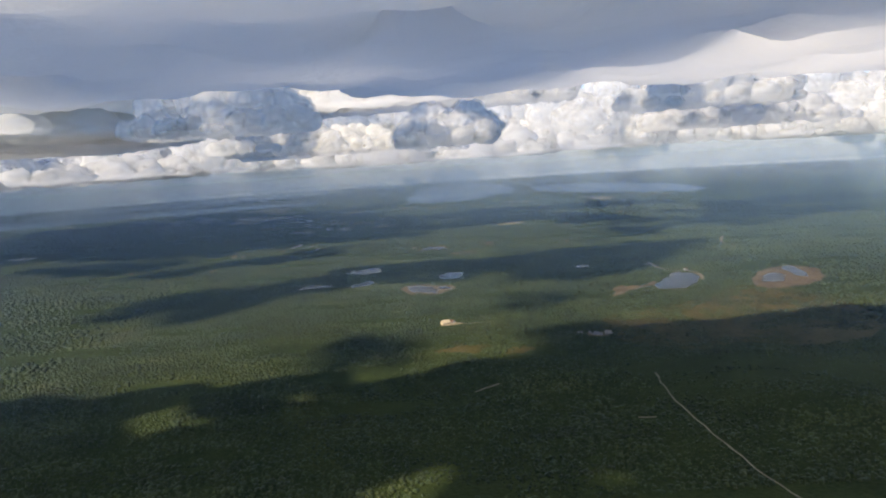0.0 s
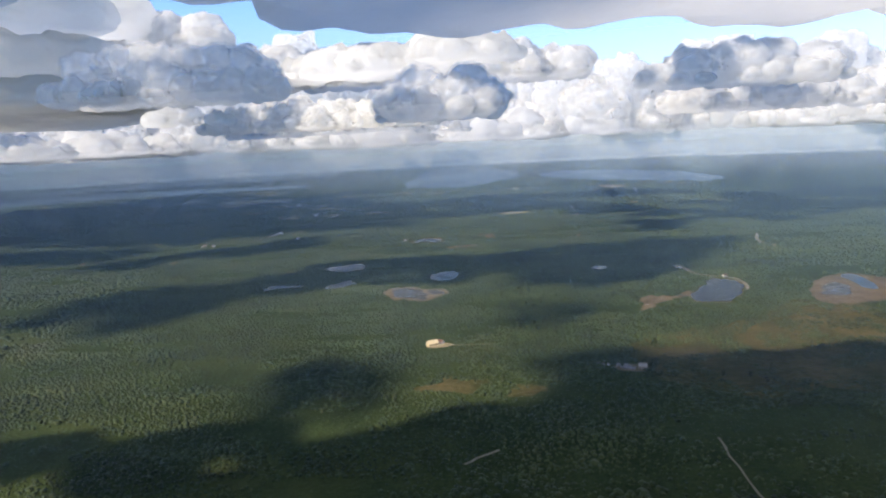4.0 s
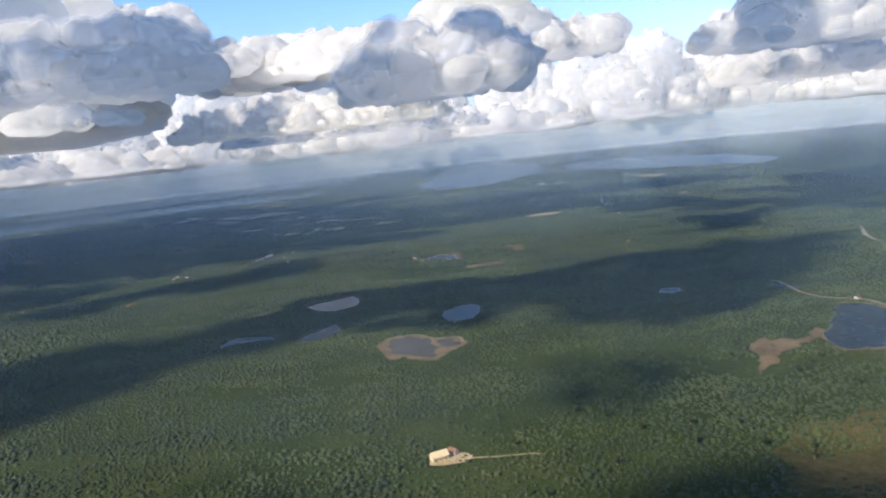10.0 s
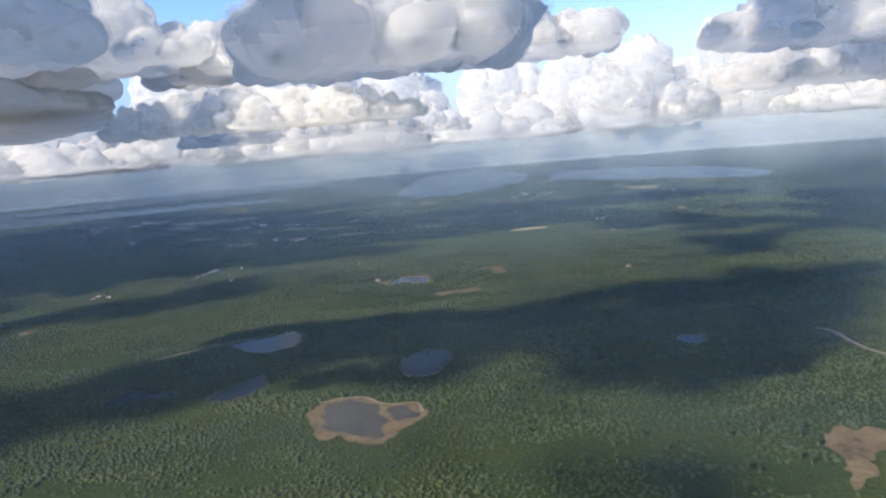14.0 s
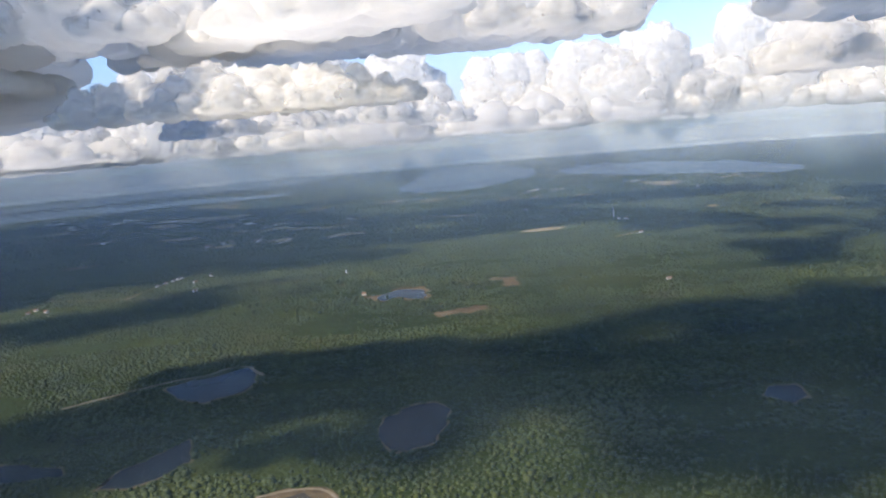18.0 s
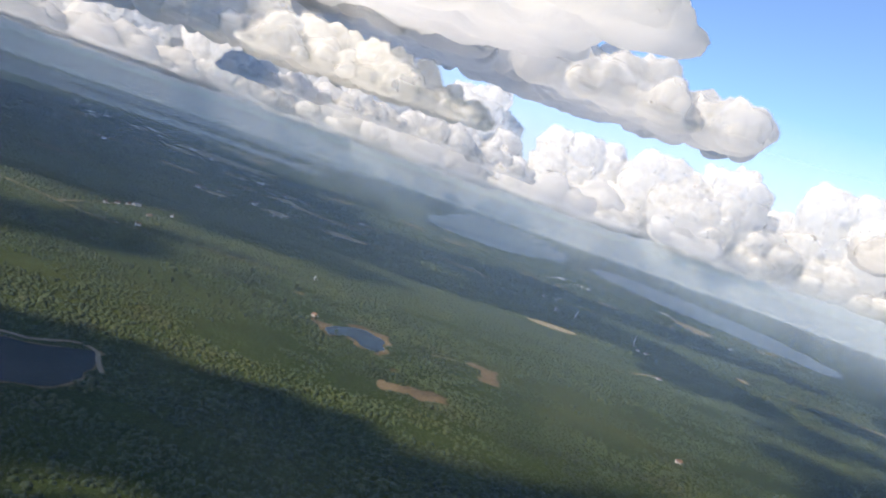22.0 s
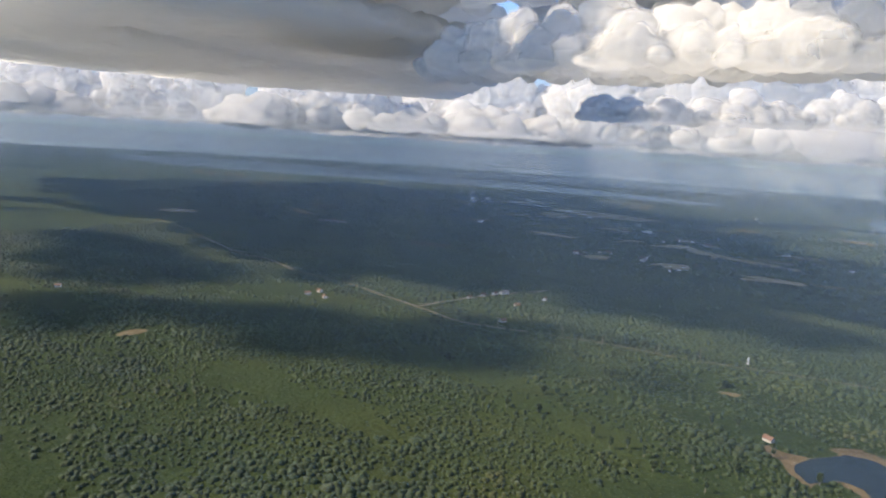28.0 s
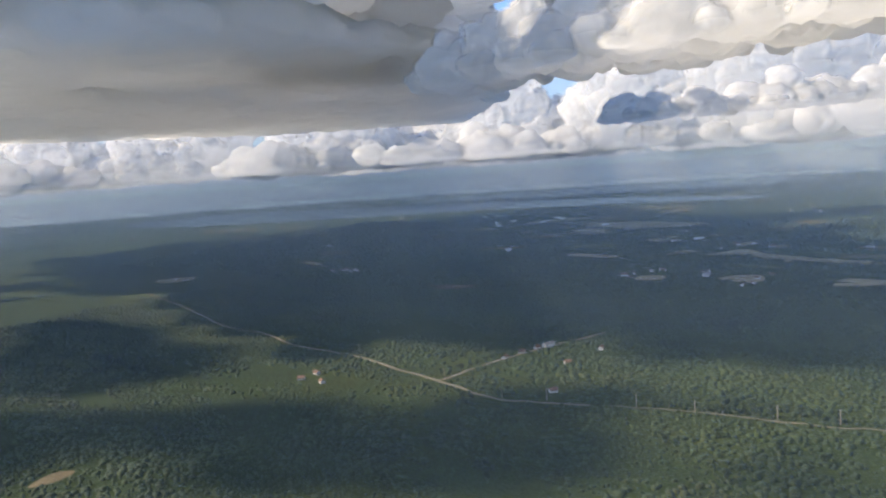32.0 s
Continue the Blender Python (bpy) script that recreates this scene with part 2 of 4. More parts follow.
M_GLASS = plain("dark_window_glass", (0.04, 0.05, 0.06), 0.1, 1.0, 0.2)


# ---- helpers of this scene ----
def lattice(ix, iy, iz):
    h = (ix * 374761393 + iy * 668265263 + iz * 1274126177) & 0x7FFFFFFF
    h = ((h ^ (h >> 13)) * 1274126177) & 0x7FFFFFFF
    return ((h ^ (h >> 16)) & 0xFFFF) / 32767.5 - 1.0


def vnoise(x, y, z):
    """Smooth value noise from -1 to 1 on arrays."""
    fx, fy, fz = np.floor(x), np.floor(y), np.floor(z)
    ix, iy, iz = fx.astype(np.int64), fy.astype(np.int64), fz.astype(np.int64)
    u, v, w = x - fx, y - fy, z - fz
    u, v, w = u * u * (3 - 2 * u), v * v * (3 - 2 * v), w * w * (3 - 2 * w)
    r = 0
    for dx in (0, 1):
        for dy in (0, 1):
            for dz in (0, 1):
                r = r + (u if dx else 1 - u) * (v if dy else 1 - v) * (w if dz else 1 - w) * lattice(ix + dx, iy + dy, iz + dz)
    return r


def fbm(x, y, z, octaves=4):
    r, a, s = 0, 1.0, 0
    for k in range(octaves):
        r, s = r + a * vnoise(x * 2 ** k + 17 * k, y * 2 ** k - 9 * k, z * 2 ** k + 5 * k), s + a
        a *= 0.5
    return r / s


def inside(px, py, poly):
    """Which of the points lie in the polygon."""
    hit = np.zeros(px.shape, bool)
    n = len(poly)
    for k in range(n):
        (x0, y0), (x1, y1) = poly[k], poly[(k + 1) % n]
        if y0 != y1:
            hit ^= ((y0 > py) != (y1 > py)) & (px < (x1 - x0) * (py - y0) / (y1 - y0) + x0)
    return hit


def edge_distance(px, py, line, closed=True):
    best = np.full(px.shape, 1e9)
    n = len(line)
    for k in range(n if closed else n - 1):
        (x0, y0), (x1, y1) = line[k], line[(k + 1) % n]
        dx, dy = x1 - x0, y1 - y0
        t = np.clip(((px - x0) * dx + (py - y0) * dy) / max(dx * dx + dy * dy, 1e-9), 0, 1)
        best = np.minimum(best, np.hypot(px - x0 - t * dx, py - y0 - t * dy))
    return best


def rounded(poly, rough=0.0, times=2, closed=True):
    """The polygon with its corners cut and its edge made uneven."""
    p = [Vector(q) for q in poly]
    for _ in range(times):
        o = []
        n = len(p)
        for k in range(n if closed else n - 1):
            a, b = p[k], p[(k + 1) % n]
            o += [a * 0.75 + b * 0.25, a * 0.25 + b * 0.75]
        p = o if closed else [p[0]] + o + [p[-1]]
    if rough:
        p = [Vector((q.x + rough * noise.noise((q.x * 0.11, q.y * 0.11, 3.3)), q.y + rough * noise.noise((q.x * 0.11, q.y * 0.11, 9.1)))) for q in p]
    return [(q.x, q.y) for q in p]


def raw_mesh(name, verts, faces, mat, smooth=False):
    me = bpy.data.meshes.new(name)
    verts, faces = np.asarray(verts, np.float32), np.asarray(faces, np.int32)
    k = faces.shape[1]
    me.vertices.add(len(verts))
    me.vertices.foreach_set("co", verts.ravel())
    me.loops.add(faces.size)
    me.loops.foreach_set("vertex_index", faces.ravel())
    me.polygons.add(len(faces))
    me.polygons.foreach_set("loop_start", np.arange(0, faces.size, k, dtype=np.int32))
    if smooth:
        me.polygons.foreach_set("use_smooth", np.ones(len(faces), bool))
    me.update(calc_edges=True)
    me.materials.append(mat)
    return me


def part(name, bm, mat, parent=None, label=""):
    me = bpy.data.meshes.new(name)
    bm.to_mesh(me)
    bm.free()
    me.materials.append(mat)
    ob = new(name, me)
    if parent is not None:
        ob.parent = parent
    return tagged(ob, label)


def box(bm, x0, y0, z0, x1, y1, z1):
    m = pose((x0 + x1) / 2, (y0 + y1) / 2, (z0 + z1) / 2) @ Matrix.Diagonal((x1 - x0, y1 - y0, z1 - z0, 1))
    bmesh.ops.create_cube(bm, size=1.0, matrix=m)
    return bm


# ---- the plan: waters, clearings, tracks ----
PONDS = {
    "pond_1": [(289, 869), (312, 873), (318, 842), (308, 812), (280, 768), (266, 771), (246, 773), (244, 792), (268, 826), (281, 847)],
    "pond_2": [(420, 800), (430, 863), (452, 871), (440, 804), (425, 790)],
    "pond_3": [(-212, 926), (-203, 910), (-197, 923), (-160, 923), (-162, 932), (-188, 943), (-203, 942)],
    "pond_4": [(-138, 922), (-134, 906), (-104, 920), (-104, 940), (-113, 962), (-125, 938)],
    "pond_5": [(-16, 942), (0, 924), (18, 936), (23, 980), (7, 984), (-13, 964)],
    "pond_6": [(-162, 1036), (-152, 1050), (-131, 1056), (-120, 1078), (-101, 1050), (-106, 1018), (-134, 1008)],
    "pond_7": [(-51, 1249), (-48, 1257), (-34, 1282), (-23, 1284), (-14, 1280), (-4, 1274), (1, 1235), (-12, 1238), (-27, 1254), (-39, 1234)],
    "pond_8": [(180, 957), (192, 975), (208, 966), (197, 946)],
    "pond_11": [(280, 955), (290, 950), (296, 912), (284, 932)],
}
POOL = {"marsh_pool_1": [(-58, 889), (-36, 894), (-19, 876), (-10, 846), (-18, 830), (-33, 846), (-48, 846), (-55, 869)],
        "marsh_pool_2": [(-14, 874), (0, 878), (2, 861), (-8, 850)],
        "marsh_pool_3": [(362, 773), (400, 830), (420, 826), (396, 772)]}
MARSH = {
    "marsh_1": [(200, 808), (221, 802), (237, 801), (251, 822), (262, 816), (243, 789), (219, 786), (207, 777), (196, 750), (184, 750), (198, 778)],
    "marsh_2": [(-63, 892), (-35, 899), (-17, 880), (1, 884), (7, 860), (-8, 838), (-18, 823), (-33, 842), (-50, 840), (-59, 868)],
    "marsh_3": [(62, 1303), (67, 1311), (75, 1301), (91, 1309), (89, 1268), (81, 1258), (73, 1265), (71, 1290)],
    "marsh_4": [(340, 745), (385, 840), (460, 880), (460, 790), (400, 740)],
    "marsh_5": [(-569, 1603), (-557, 1623), (-530, 1621), (-499, 1653), (-513, 1610), (-536, 1600)],
    "marsh_6": [(-60, 1256), (-60, 1272), (-48, 1259), (-35, 1285), (-29, 1295), (-21, 1289), (-3, 1292), (-3, 1272), (6, 1225), (2, 1228), (-11, 1233), (-27, 1251), (-39, 1229), (-52, 1247)],
    "marsh_7": [(8, 1166), (36, 1176), (60, 1176), (46, 1200), (30, 1186), (10, 1180)],
    "marsh_8": [(8, 1206), (16, 1216), (20, 1208), (12, 1202)],
}
HEATH = {
    "heath_1": [(140, 600), (150, 660), (216, 700), (262, 690), (345, 790), (400, 700), (400, 590), (330, 520), (250, 540), (170, 540)],
    "heath_2": [(42, 556), (60, 580), (70, 570), (55, 545)],
    "heath_3": [(-20, 575), (10, 600), (40, 585), (20, 560)],
}
FIELDS = {
    "field_1": [(-360, 1892), (-321, 1918), (-281, 1890), (-249, 1850), (-225, 1898), (-248, 1908), (-281, 1921), (-324, 1976), (-340, 1932)],
    "field_2": [(-296, 1735), (-254, 1720), (-242, 1733), (-250, 1772), (-271, 1770)],
    "field_3": [(-408, 1910), (-369, 1914), (-386, 1956)],
    "field_4": [(-733, 2280), (-720, 2370), (-440, 2310), (-500, 2235), (-618, 2205)],
    "field_5": [(-893, 2280), (-860, 2420), (-781, 2545), (-795, 2370)],
    "field_6": [(-300, 1985), (-292, 2010), (-270, 2000), (-280, 1980)],
    "field_7": [(-366, 1703), (-333, 1714), (-341, 1748), (-373, 1735)],
    "field_8": [(495, 2345), (525, 2290), (590, 2270), (520, 2150), (490, 2250)],
    "field_9": [(-345, 1996), (-340, 2044), (-318, 2030), (-325, 1990)],
    "field_10": [(214, 1478), (225, 1490), (284, 1542), (276, 1530)],
    "field_11": [(120, 1610), (140, 1640), (200, 1640), (180, 1605)],
    "field_12": [(-1008, 1505), (-1000, 1550), (-955, 1563), (-946, 1513)],
    "field_13": [(-403, 1136), (-413, 1150), (-404, 1162), (-399, 1149)],
    "field_15": [(-502, 2050), (-473, 2080), (-420, 2035), (-455, 2015)],
    "field_16": [(-985, 2160), (-947, 2220), (-894, 2245), (-880, 2158)],
    "field_17": [(-713, 2205), (-662, 2232), (-596, 2168), (-614, 2090)],
    "field_18": [(-98, 1324), (-93, 1332), (-86, 1326), (-91, 1320)],
    "field_19": [(-690, 2560), (-633, 2670), (-610, 2640), (-625, 2540)],
    "field_20": [(-407, 1900), (-375, 1942), (-368, 1930), (-395, 1895)],
}
LAKES = {
    "lake_1": [(-170, 2740), (-115, 3366), (-77, 4247), (208, 4272), (303, 3891), (356, 3178), (300, 2900), (236, 2845), (123, 2557), (-33, 2530)],
    "lake_2": [(370, 2960), (510, 3350), (760, 3250), (930, 2900), (980, 2480), (860, 2230), (680, 2470), (520, 2600)],
    "lake_3": [(-2178, 3400), (-1681, 4111), (-1116, 4348), (-678, 4400), (-544, 3905), (-1256, 3463), (-1900, 3176)],
    "lake_4": [(-2900, 2300), (-2800, 2880), (-2083, 2995), (-1500, 3230), (-551, 3124), (-505, 2936), (-1103, 2853), (-1648, 2515), (-2300, 2200)],
}
ROADS = {
    "road_1": ([(-900, 1450), (-764, 1420), (-690, 1398), (-651, 1387), (-617, 1376), (-550, 1377), (-499, 1359), (-429, 1362), (-381, 1351), (-334, 1343), (-283, 1331), (-259, 1340), (-235, 1348)], 2.2),
    "road_7": ([(-230, 1351), (-188, 1364), (-150, 1369), (-118, 1375), (-90, 1388), (8, 1412)], 1.1),
    "road_2": ([(-334, 1343), (-332, 1370), (-325, 1400), (-315, 1439), (-294, 1492)], 2.4),
    "road_3": ([(150, 485), (145, 432), (147, 388), (151, 354), (153, 322), (162, 290)], 1.2),
    "road_4": ([(113, 403), (125, 402)], 1.5),
    "road_5": ([(14, 467), (33, 482)], 1.8),
    "road_6": ([(458, 1050), (462, 1075), (455, 1100), (470, 1140), (490, 1180)], 3.5),
    "bank_1": ([(283, 963), (292, 955), (288, 927), (291, 908), (298, 889), (322, 875), (324, 847), (312, 812)], 3.0),
    "bank_2": ([(-215, 1017), (-189, 1035), (-163, 1054), (-140, 1058), (-124, 1080), (-100, 1052)], 2.4),
    "bank_3": ([(32, 1283), (52, 1291), (70, 1300)], 2.0),
    "bank_4": ([(-60, 893), (-35, 900), (-17, 880), (2, 884), (6, 866)], 1.6),
}
PONDS = {k: rounded(v, 5.0, 2) for k, v in PONDS.items()}
POOL = {k: rounded(v, 8.0, 3) for k, v in POOL.items()}
MARSH = {k: rounded(v, 9.0, 3) for k, v in MARSH.items()}
HEATH = {k: rounded(v, 14.0) for k, v in HEATH.items()}
FIELDS = {k: rounded(v, 4.0) for k, v in FIELDS.items()}
LAKES = {k: rounded(v, 40.0, 3) for k, v in LAKES.items()}
CLEARED = [*PONDS.values(), *POOL.values(), *MARSH.values(), *FIELDS.values(), *LAKES.values()]
FLAT = CLEARED + list(HEATH.values())
# small far fields in loose belts
FARM = []
rf = random.Random(12)
while len(FARM) < 330:
    x, y = rf.uniform(-1900, 900), rf.uniform(1720, 3300)
    if noise.noise((x / 300, y / 200, 2.0)) < 0.08 or any(inside(np.array([x]), np.array([y]), p)[0] for p in LAKES.values()):
        continue
    l, w, t = rf.uniform(14, 80), rf.uniform(8, 26), rf.uniform(-0.4, 0.5)
    cs, sn = math.cos(t), math.sin(t)
    FARM.append([(x + cs * a * l - sn * b * w, y + sn * a * l + cs * b * w) for a, b in ((-0.5, -0.5), (0.1, -0.6), (0.5, -0.4), (0.5, 0.5), (-0.4, 0.5))])
CLEARED += FARM


def exact_height(x, y):
    """Low rolling ground, level round waters, clearings and roads."""
    x, y = np.asarray(x, float), np.asarray(y, float)
    far = np.clip((np.hypot(x, y - 600) - 700) / 1500, 0, 1)
    near = np.full(x.shape, 1e9)
    for p in FLAT:
        d = edge_distance(x, y, p)
        near = np.minimum(near, np.where(inside(x, y, p), 0, d))
    for line, _ in ROADS.values():
        near = np.minimum(near, edge_distance(x, y, line, False))
    hills = (2.2 + 9 * far) * fbm(x / 170, y / 170, x * 0, 4) + (1 + 10 * far) * fbm(x / 600, y / 500, x * 0 + 4, 3)
    return hills * np.clip((near - 4) / 90, 0, 1)


# a table of the ground's height, to place things quickly
TX, TY = np.arange(-1900, 1501, 12.0), np.arange(-100, 3201, 12.0)
TABLE = exact_height(*np.meshgrid(TX, TY)) * 1.0


def ground_height(x, y):
    x, y = np.asarray(x, float), np.asarray(y, float)
    u, v = np.clip((x - TX[0]) / 12, 0, len(TX) - 1.001), np.clip((y - TY[0]) / 12, 0, len(TY) - 1.001)
    i, j = u.astype(int), v.astype(int)
    u, v = u - i, v - j
    z = (TABLE[j, i] * (1 - u) + TABLE[j, i + 1] * u) * (1 - v) + (TABLE[j + 1, i] * (1 - u) + TABLE[j + 1, i + 1] * u) * v
    off = (x < TX[0]) | (x > TX[-1]) | (y < TY[0]) | (y > TY[-1])
    if off.any():
        z = z.copy()
        z[off] = exact_height(x[off], y[off])
    return z


# ---- the ground: one sheet, fine near the flight, to the haze ----
def build_ground():
    rings = np.concatenate([np.arange(0, 1400, 14), 1400 * (4650 / 1400) ** (np.arange(0, 60) / 59)])
    n = 420
    ang = np.arange(n) * 2 * np.pi / n
    x = rings[:, None] * np.cos(ang) - 60
    y = rings[:, None] * np.sin(ang) + 800
    z = ground_height(x.ravel(), y.ravel())
    verts = np.stack([x.ravel(), y.ravel(), z], 1)
    i, j = np.meshgrid(np.arange(len(rings) - 1), np.arange(n), indexing="ij")
    a, b = i * n + j, i * n + (j + 1) % n
    faces = np.stack([a, a + n, b + n, b], -1).reshape(-1, 4)
    ob = new("ground", raw_mesh("ground", verts, faces, M_GROUND, True))
    return tagged(ob, "dark green wooded lowland reaching to the hazy horizon", "ground", kind="structure")


build_ground()


def sheet(name, poly, z, mat, label, category):
    """A level sheet with a thin edge, lying on the ground."""
    bm = bmesh.new()
    f = bm.faces.new([bm.verts.new((x, y, z)) for x, y in poly])
    if f.normal.z < 0:
        f.normal_flip()
    bmesh.ops.triangulate(bm, faces=[f])
    return tagged(part(name, bm, mat), label, category, kind="structure")


def ribbon(name, line, width, z, mat, label):
    pts = [Vector(p) for p in rounded(line, 2.0, 2, False)]
    bm = bmesh.new()
    prev = None
    for k, p in enumerate(pts):
        d = (pts[min(k + 1, len(pts) - 1)] - pts[max(k - 1, 0)]).normalized()
        s = Vector((-d.y, d.x)) * width / 2 * (1 + 0.25 * noise.noise((p.x * 0.05, p.y * 0.05, 1)))
        a, b = bm.verts.new((*(p + s), z)), bm.verts.new((*(p - s), z))
        if prev:
            bm.faces.new((prev[0], prev[1], b, a))
        prev = (a, b)
    bmesh.ops.recalc_face_normals(bm, faces=bm.faces)
    return tagged(part(name, bm, mat), label, "road", kind="structure")


for k, p in MARSH.items():
    sheet(k, p, 0.10, M_MARSH, "brown boggy grass round forest water", "marsh")
for k, p in HEATH.items():
    sheet(k, p, 0.06, M_HEATH, "brown and olive heath among the woods", "heath")
for k, p in FIELDS.items():
    sheet(k, p, 0.12, M_SHORE if k in ("field_13", "field_18") else M_FIELD, "pale mown field between dark woods", "field")
for k, p in PONDS.items():
    c = Vector((sum(q[0] for q in p) / len(p), sum(q[1] for q in p) / len(p)))
    g = 1.13 if max(q[0] for q in p) - min(q[0] for q in p) < 30 else 1.06
    rim = rounded([(c.x + (x - c.x) * g, c.y + (y - c.y) * g) for x, y in p], 3.0, 1)
    sheet(k.replace("pond", "shore"), rim, 0.16, M_SHORE, "narrow pale reed and sand rim of a pond", "shore")
    sheet(k, p, 0.22, M_WATER, "still dark blue forest pond", "water")
for k, p in POOL.items():
    sheet(k, p, 0.20, M_POOL, "shallow grey marsh pool with muddy edge", "water")
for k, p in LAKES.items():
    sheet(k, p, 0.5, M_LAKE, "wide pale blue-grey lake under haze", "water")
for k, (line, w) in ROADS.items():
    ribbon(k, line, w, 0.3, M_SAND, "pale sandy strip of track through the woods")


# ---- woods: crowns packed side by side ----
def build_woods(name, x0, x1, y0, y1, step, size, keep, seed, sides=5):
    rng = np.random.default_rng(seed)
    gx, gy = np.meshgrid(np.arange(x0, x1, step), np.arange(y0, y1, step))
    px = (gx + rng.uniform(-0.5, 0.5, gx.shape) * step).ravel()
    py = (gy + rng.uniform(-0.5, 0.5, gx.shape) * step).ravel()
    ok = keep(px, py)
    px, py = px[ok], py[ok]
    free = np.ones(px.shape, bool)
    for p in CLEARED:
        xs, ys = [q[0] for q in p], [q[1] for q in p]
        m = (px > min(xs) - 2) & (px < max(xs) + 2) & (py > min(ys) - 2) & (py < max(ys) + 2)
        if m.any():
            free[m] &= ~(inside(px[m], py[m], p) | (edge_distance(px[m], py[m], p) < 1.0))
    for p in HEATH.values():
        free &= ~(inside(px, py, p) & (fbm(px / 22, py / 22, px * 0 + 7, 3) < -0.08))
    for line, w in ROADS.values():
        free &= edge_distance(px, py, line, False) > w / 2 + 1.0
    for hx, hy, r in YARDS:
        free &= np.hypot(px - hx, py - hy) > r
    free &= (fbm(px / 7, py / 7, px * 0 + 2, 2) > -0.55) & (fbm(px / 75, py / 32, px * 0 + 8, 4) > -0.27 + 0.3 * (rng.random(px.shape) - 0.5))
    px, py = px[free], py[free]
    pz = ground_height(px, py)
    n = len(px)
    r = size * (0.45 + 0.8 * rng.random(n) ** 1.6) * (1 + 0.5 * fbm(px / 16, py / 16, px * 0 + 6, 3) + 0.4 * fbm(px / 45, py / 45, px * 0, 3))
    h = r * rng.uniform(0.35, 0.75, n) + 0.35
    # a crown: skirt, shoulder, tip
    prof = ((1.0, 0.0), (0.80, 0.78))
    turn = rng.uniform(0, 6.28, n)
    verts = np.zeros((n, len(prof) * sides + 1, 3))
    for k, (pr, ph) in enumerate(prof):
        for s in range(sides):
            a = turn + (s + 0.5 * k) * 2 * np.pi / sides
            rr = r * pr * rng.uniform(0.65, 1.25, n)
            verts[:, k * sides + s, 0] = px + rr * np.cos(a)
            verts[:, k * sides + s, 1] = py + rr * np.sin(a)
            verts[:, k * sides + s, 2] = pz + (h * ph * rng.uniform(0.85, 1.15, n) if k else -0.2)
    verts[:, -1] = np.stack([px + rng.uniform(-0.2, 0.2, n) * r, py + rng.uniform(-0.2, 0.2, n) * r, pz + h], 1)
    tri = []
    for k in range(len(prof) - 1):
        for s in range(sides):
            a, b = k * sides + s, k * sides + (s + 1) % sides
            c, d = a + sides, b + sides
            tri += [(a, b, c), (b, d, c)]
    top = len(prof) * sides
    for s in range(sides):
        tri.append(((len(prof) - 1) * sides + s, (len(prof) - 1) * sides + (s + 1) % sides, top))
    faces = (np.array(tri)[None] + (np.arange(n) * (top + 1))[:, None, None]).reshape(-1, 3)
    ob = new(name, raw_mesh(name, verts.reshape(-1, 3), faces, M_CANOPY))
    return tagged(ob, "dense mixed green woodland canopy of closely packed crowns", "woodland", kind="stuff")


YARDS = [(-4, 673, 8), (134, 599, 10)]


def ragged(x, y, d):
    """Inside by d metres, with an edge that is uneven and thins out."""
    return d + 45 * fbm(x / 60, y / 60, x * 0 + 3, 3) > 70 * np.abs(vnoise(x * 3.1, y * 3.3, x * 0))


def near_edge(x, y):
    return np.minimum(230 + 0.62 * (y - 150) - np.abs(x + 10), 400 - np.abs(x))


build_woods("near_woods", -380, 390, 310, 1250, 2.8, 1.5, lambda x, y: ragged(x, y, near_edge(x, y)), 1, 4)
build_woods("far_woods", -860, 560, 1250, 1640, 3.4, 1.8, lambda x, y: ragged(x, y, np.minimum(np.minimum(x + 860, 560 - x), 1640 - y)), 2, 4)
build_woods("left_woods", -860, -380, 960, 1250, 3.4, 1.8, lambda x, y: ragged(x, y, x + 960 + (y - 1250)), 3, 4)
build_woods("outer_woods", -900, 900, 280, 1640, 5.2, 2.9, lambda x, y: (near_edge(x, y) < 30) & (y < np.where(x < 0, 1000 - 0.6 * (x + 380), 1700)) & ((y < 1250) | (x > 540)), 4, 3)
build_woods("distant_woods", -1350, 800, 1620, 2350, 8.5, 4.6, lambda x, y: x < 1e9, 5, 3)


# ---- clouds ----
def ball(level):
    bm = bmesh.new()
    bmesh.ops.create_icosphere(bm, subdivisions=level, radius=1.0)
    v = np.array([p.co[:] for p in bm.verts])
    f = np.array([[q.index for q in t.verts] for t in bm.faces])
    bm.free()
    return v, f


BALL_V, BALL_F = ball(2)


def billow(p, s):
    return 1.0 - 2.0 * np.abs(vnoise(p[:, 0] / s, p[:, 1] / s, p[:, 2] / s))


def pieces(n, quads):
    """A number for each vertex, the same within each connected piece."""
    name = np.arange(n)
    a, b = quads[:, [0, 1, 2, 3]].ravel(), quads[:, [1, 2, 3, 0]].ravel()
    while True:
        low = np.minimum(name[a], name[b])
        was = name.copy()
        np.minimum.at(name, a, low)
        np.minimum.at(name, b, low)
        name = name[name]
        if (name == was).all():
            return name


def cut_out(co, quads, name, mat=None):
    used, index = np.unique(quads, return_inverse=True)
    return raw_mesh(name, co[used], index.reshape(-1, 4), mat or M_CLOUD, True)


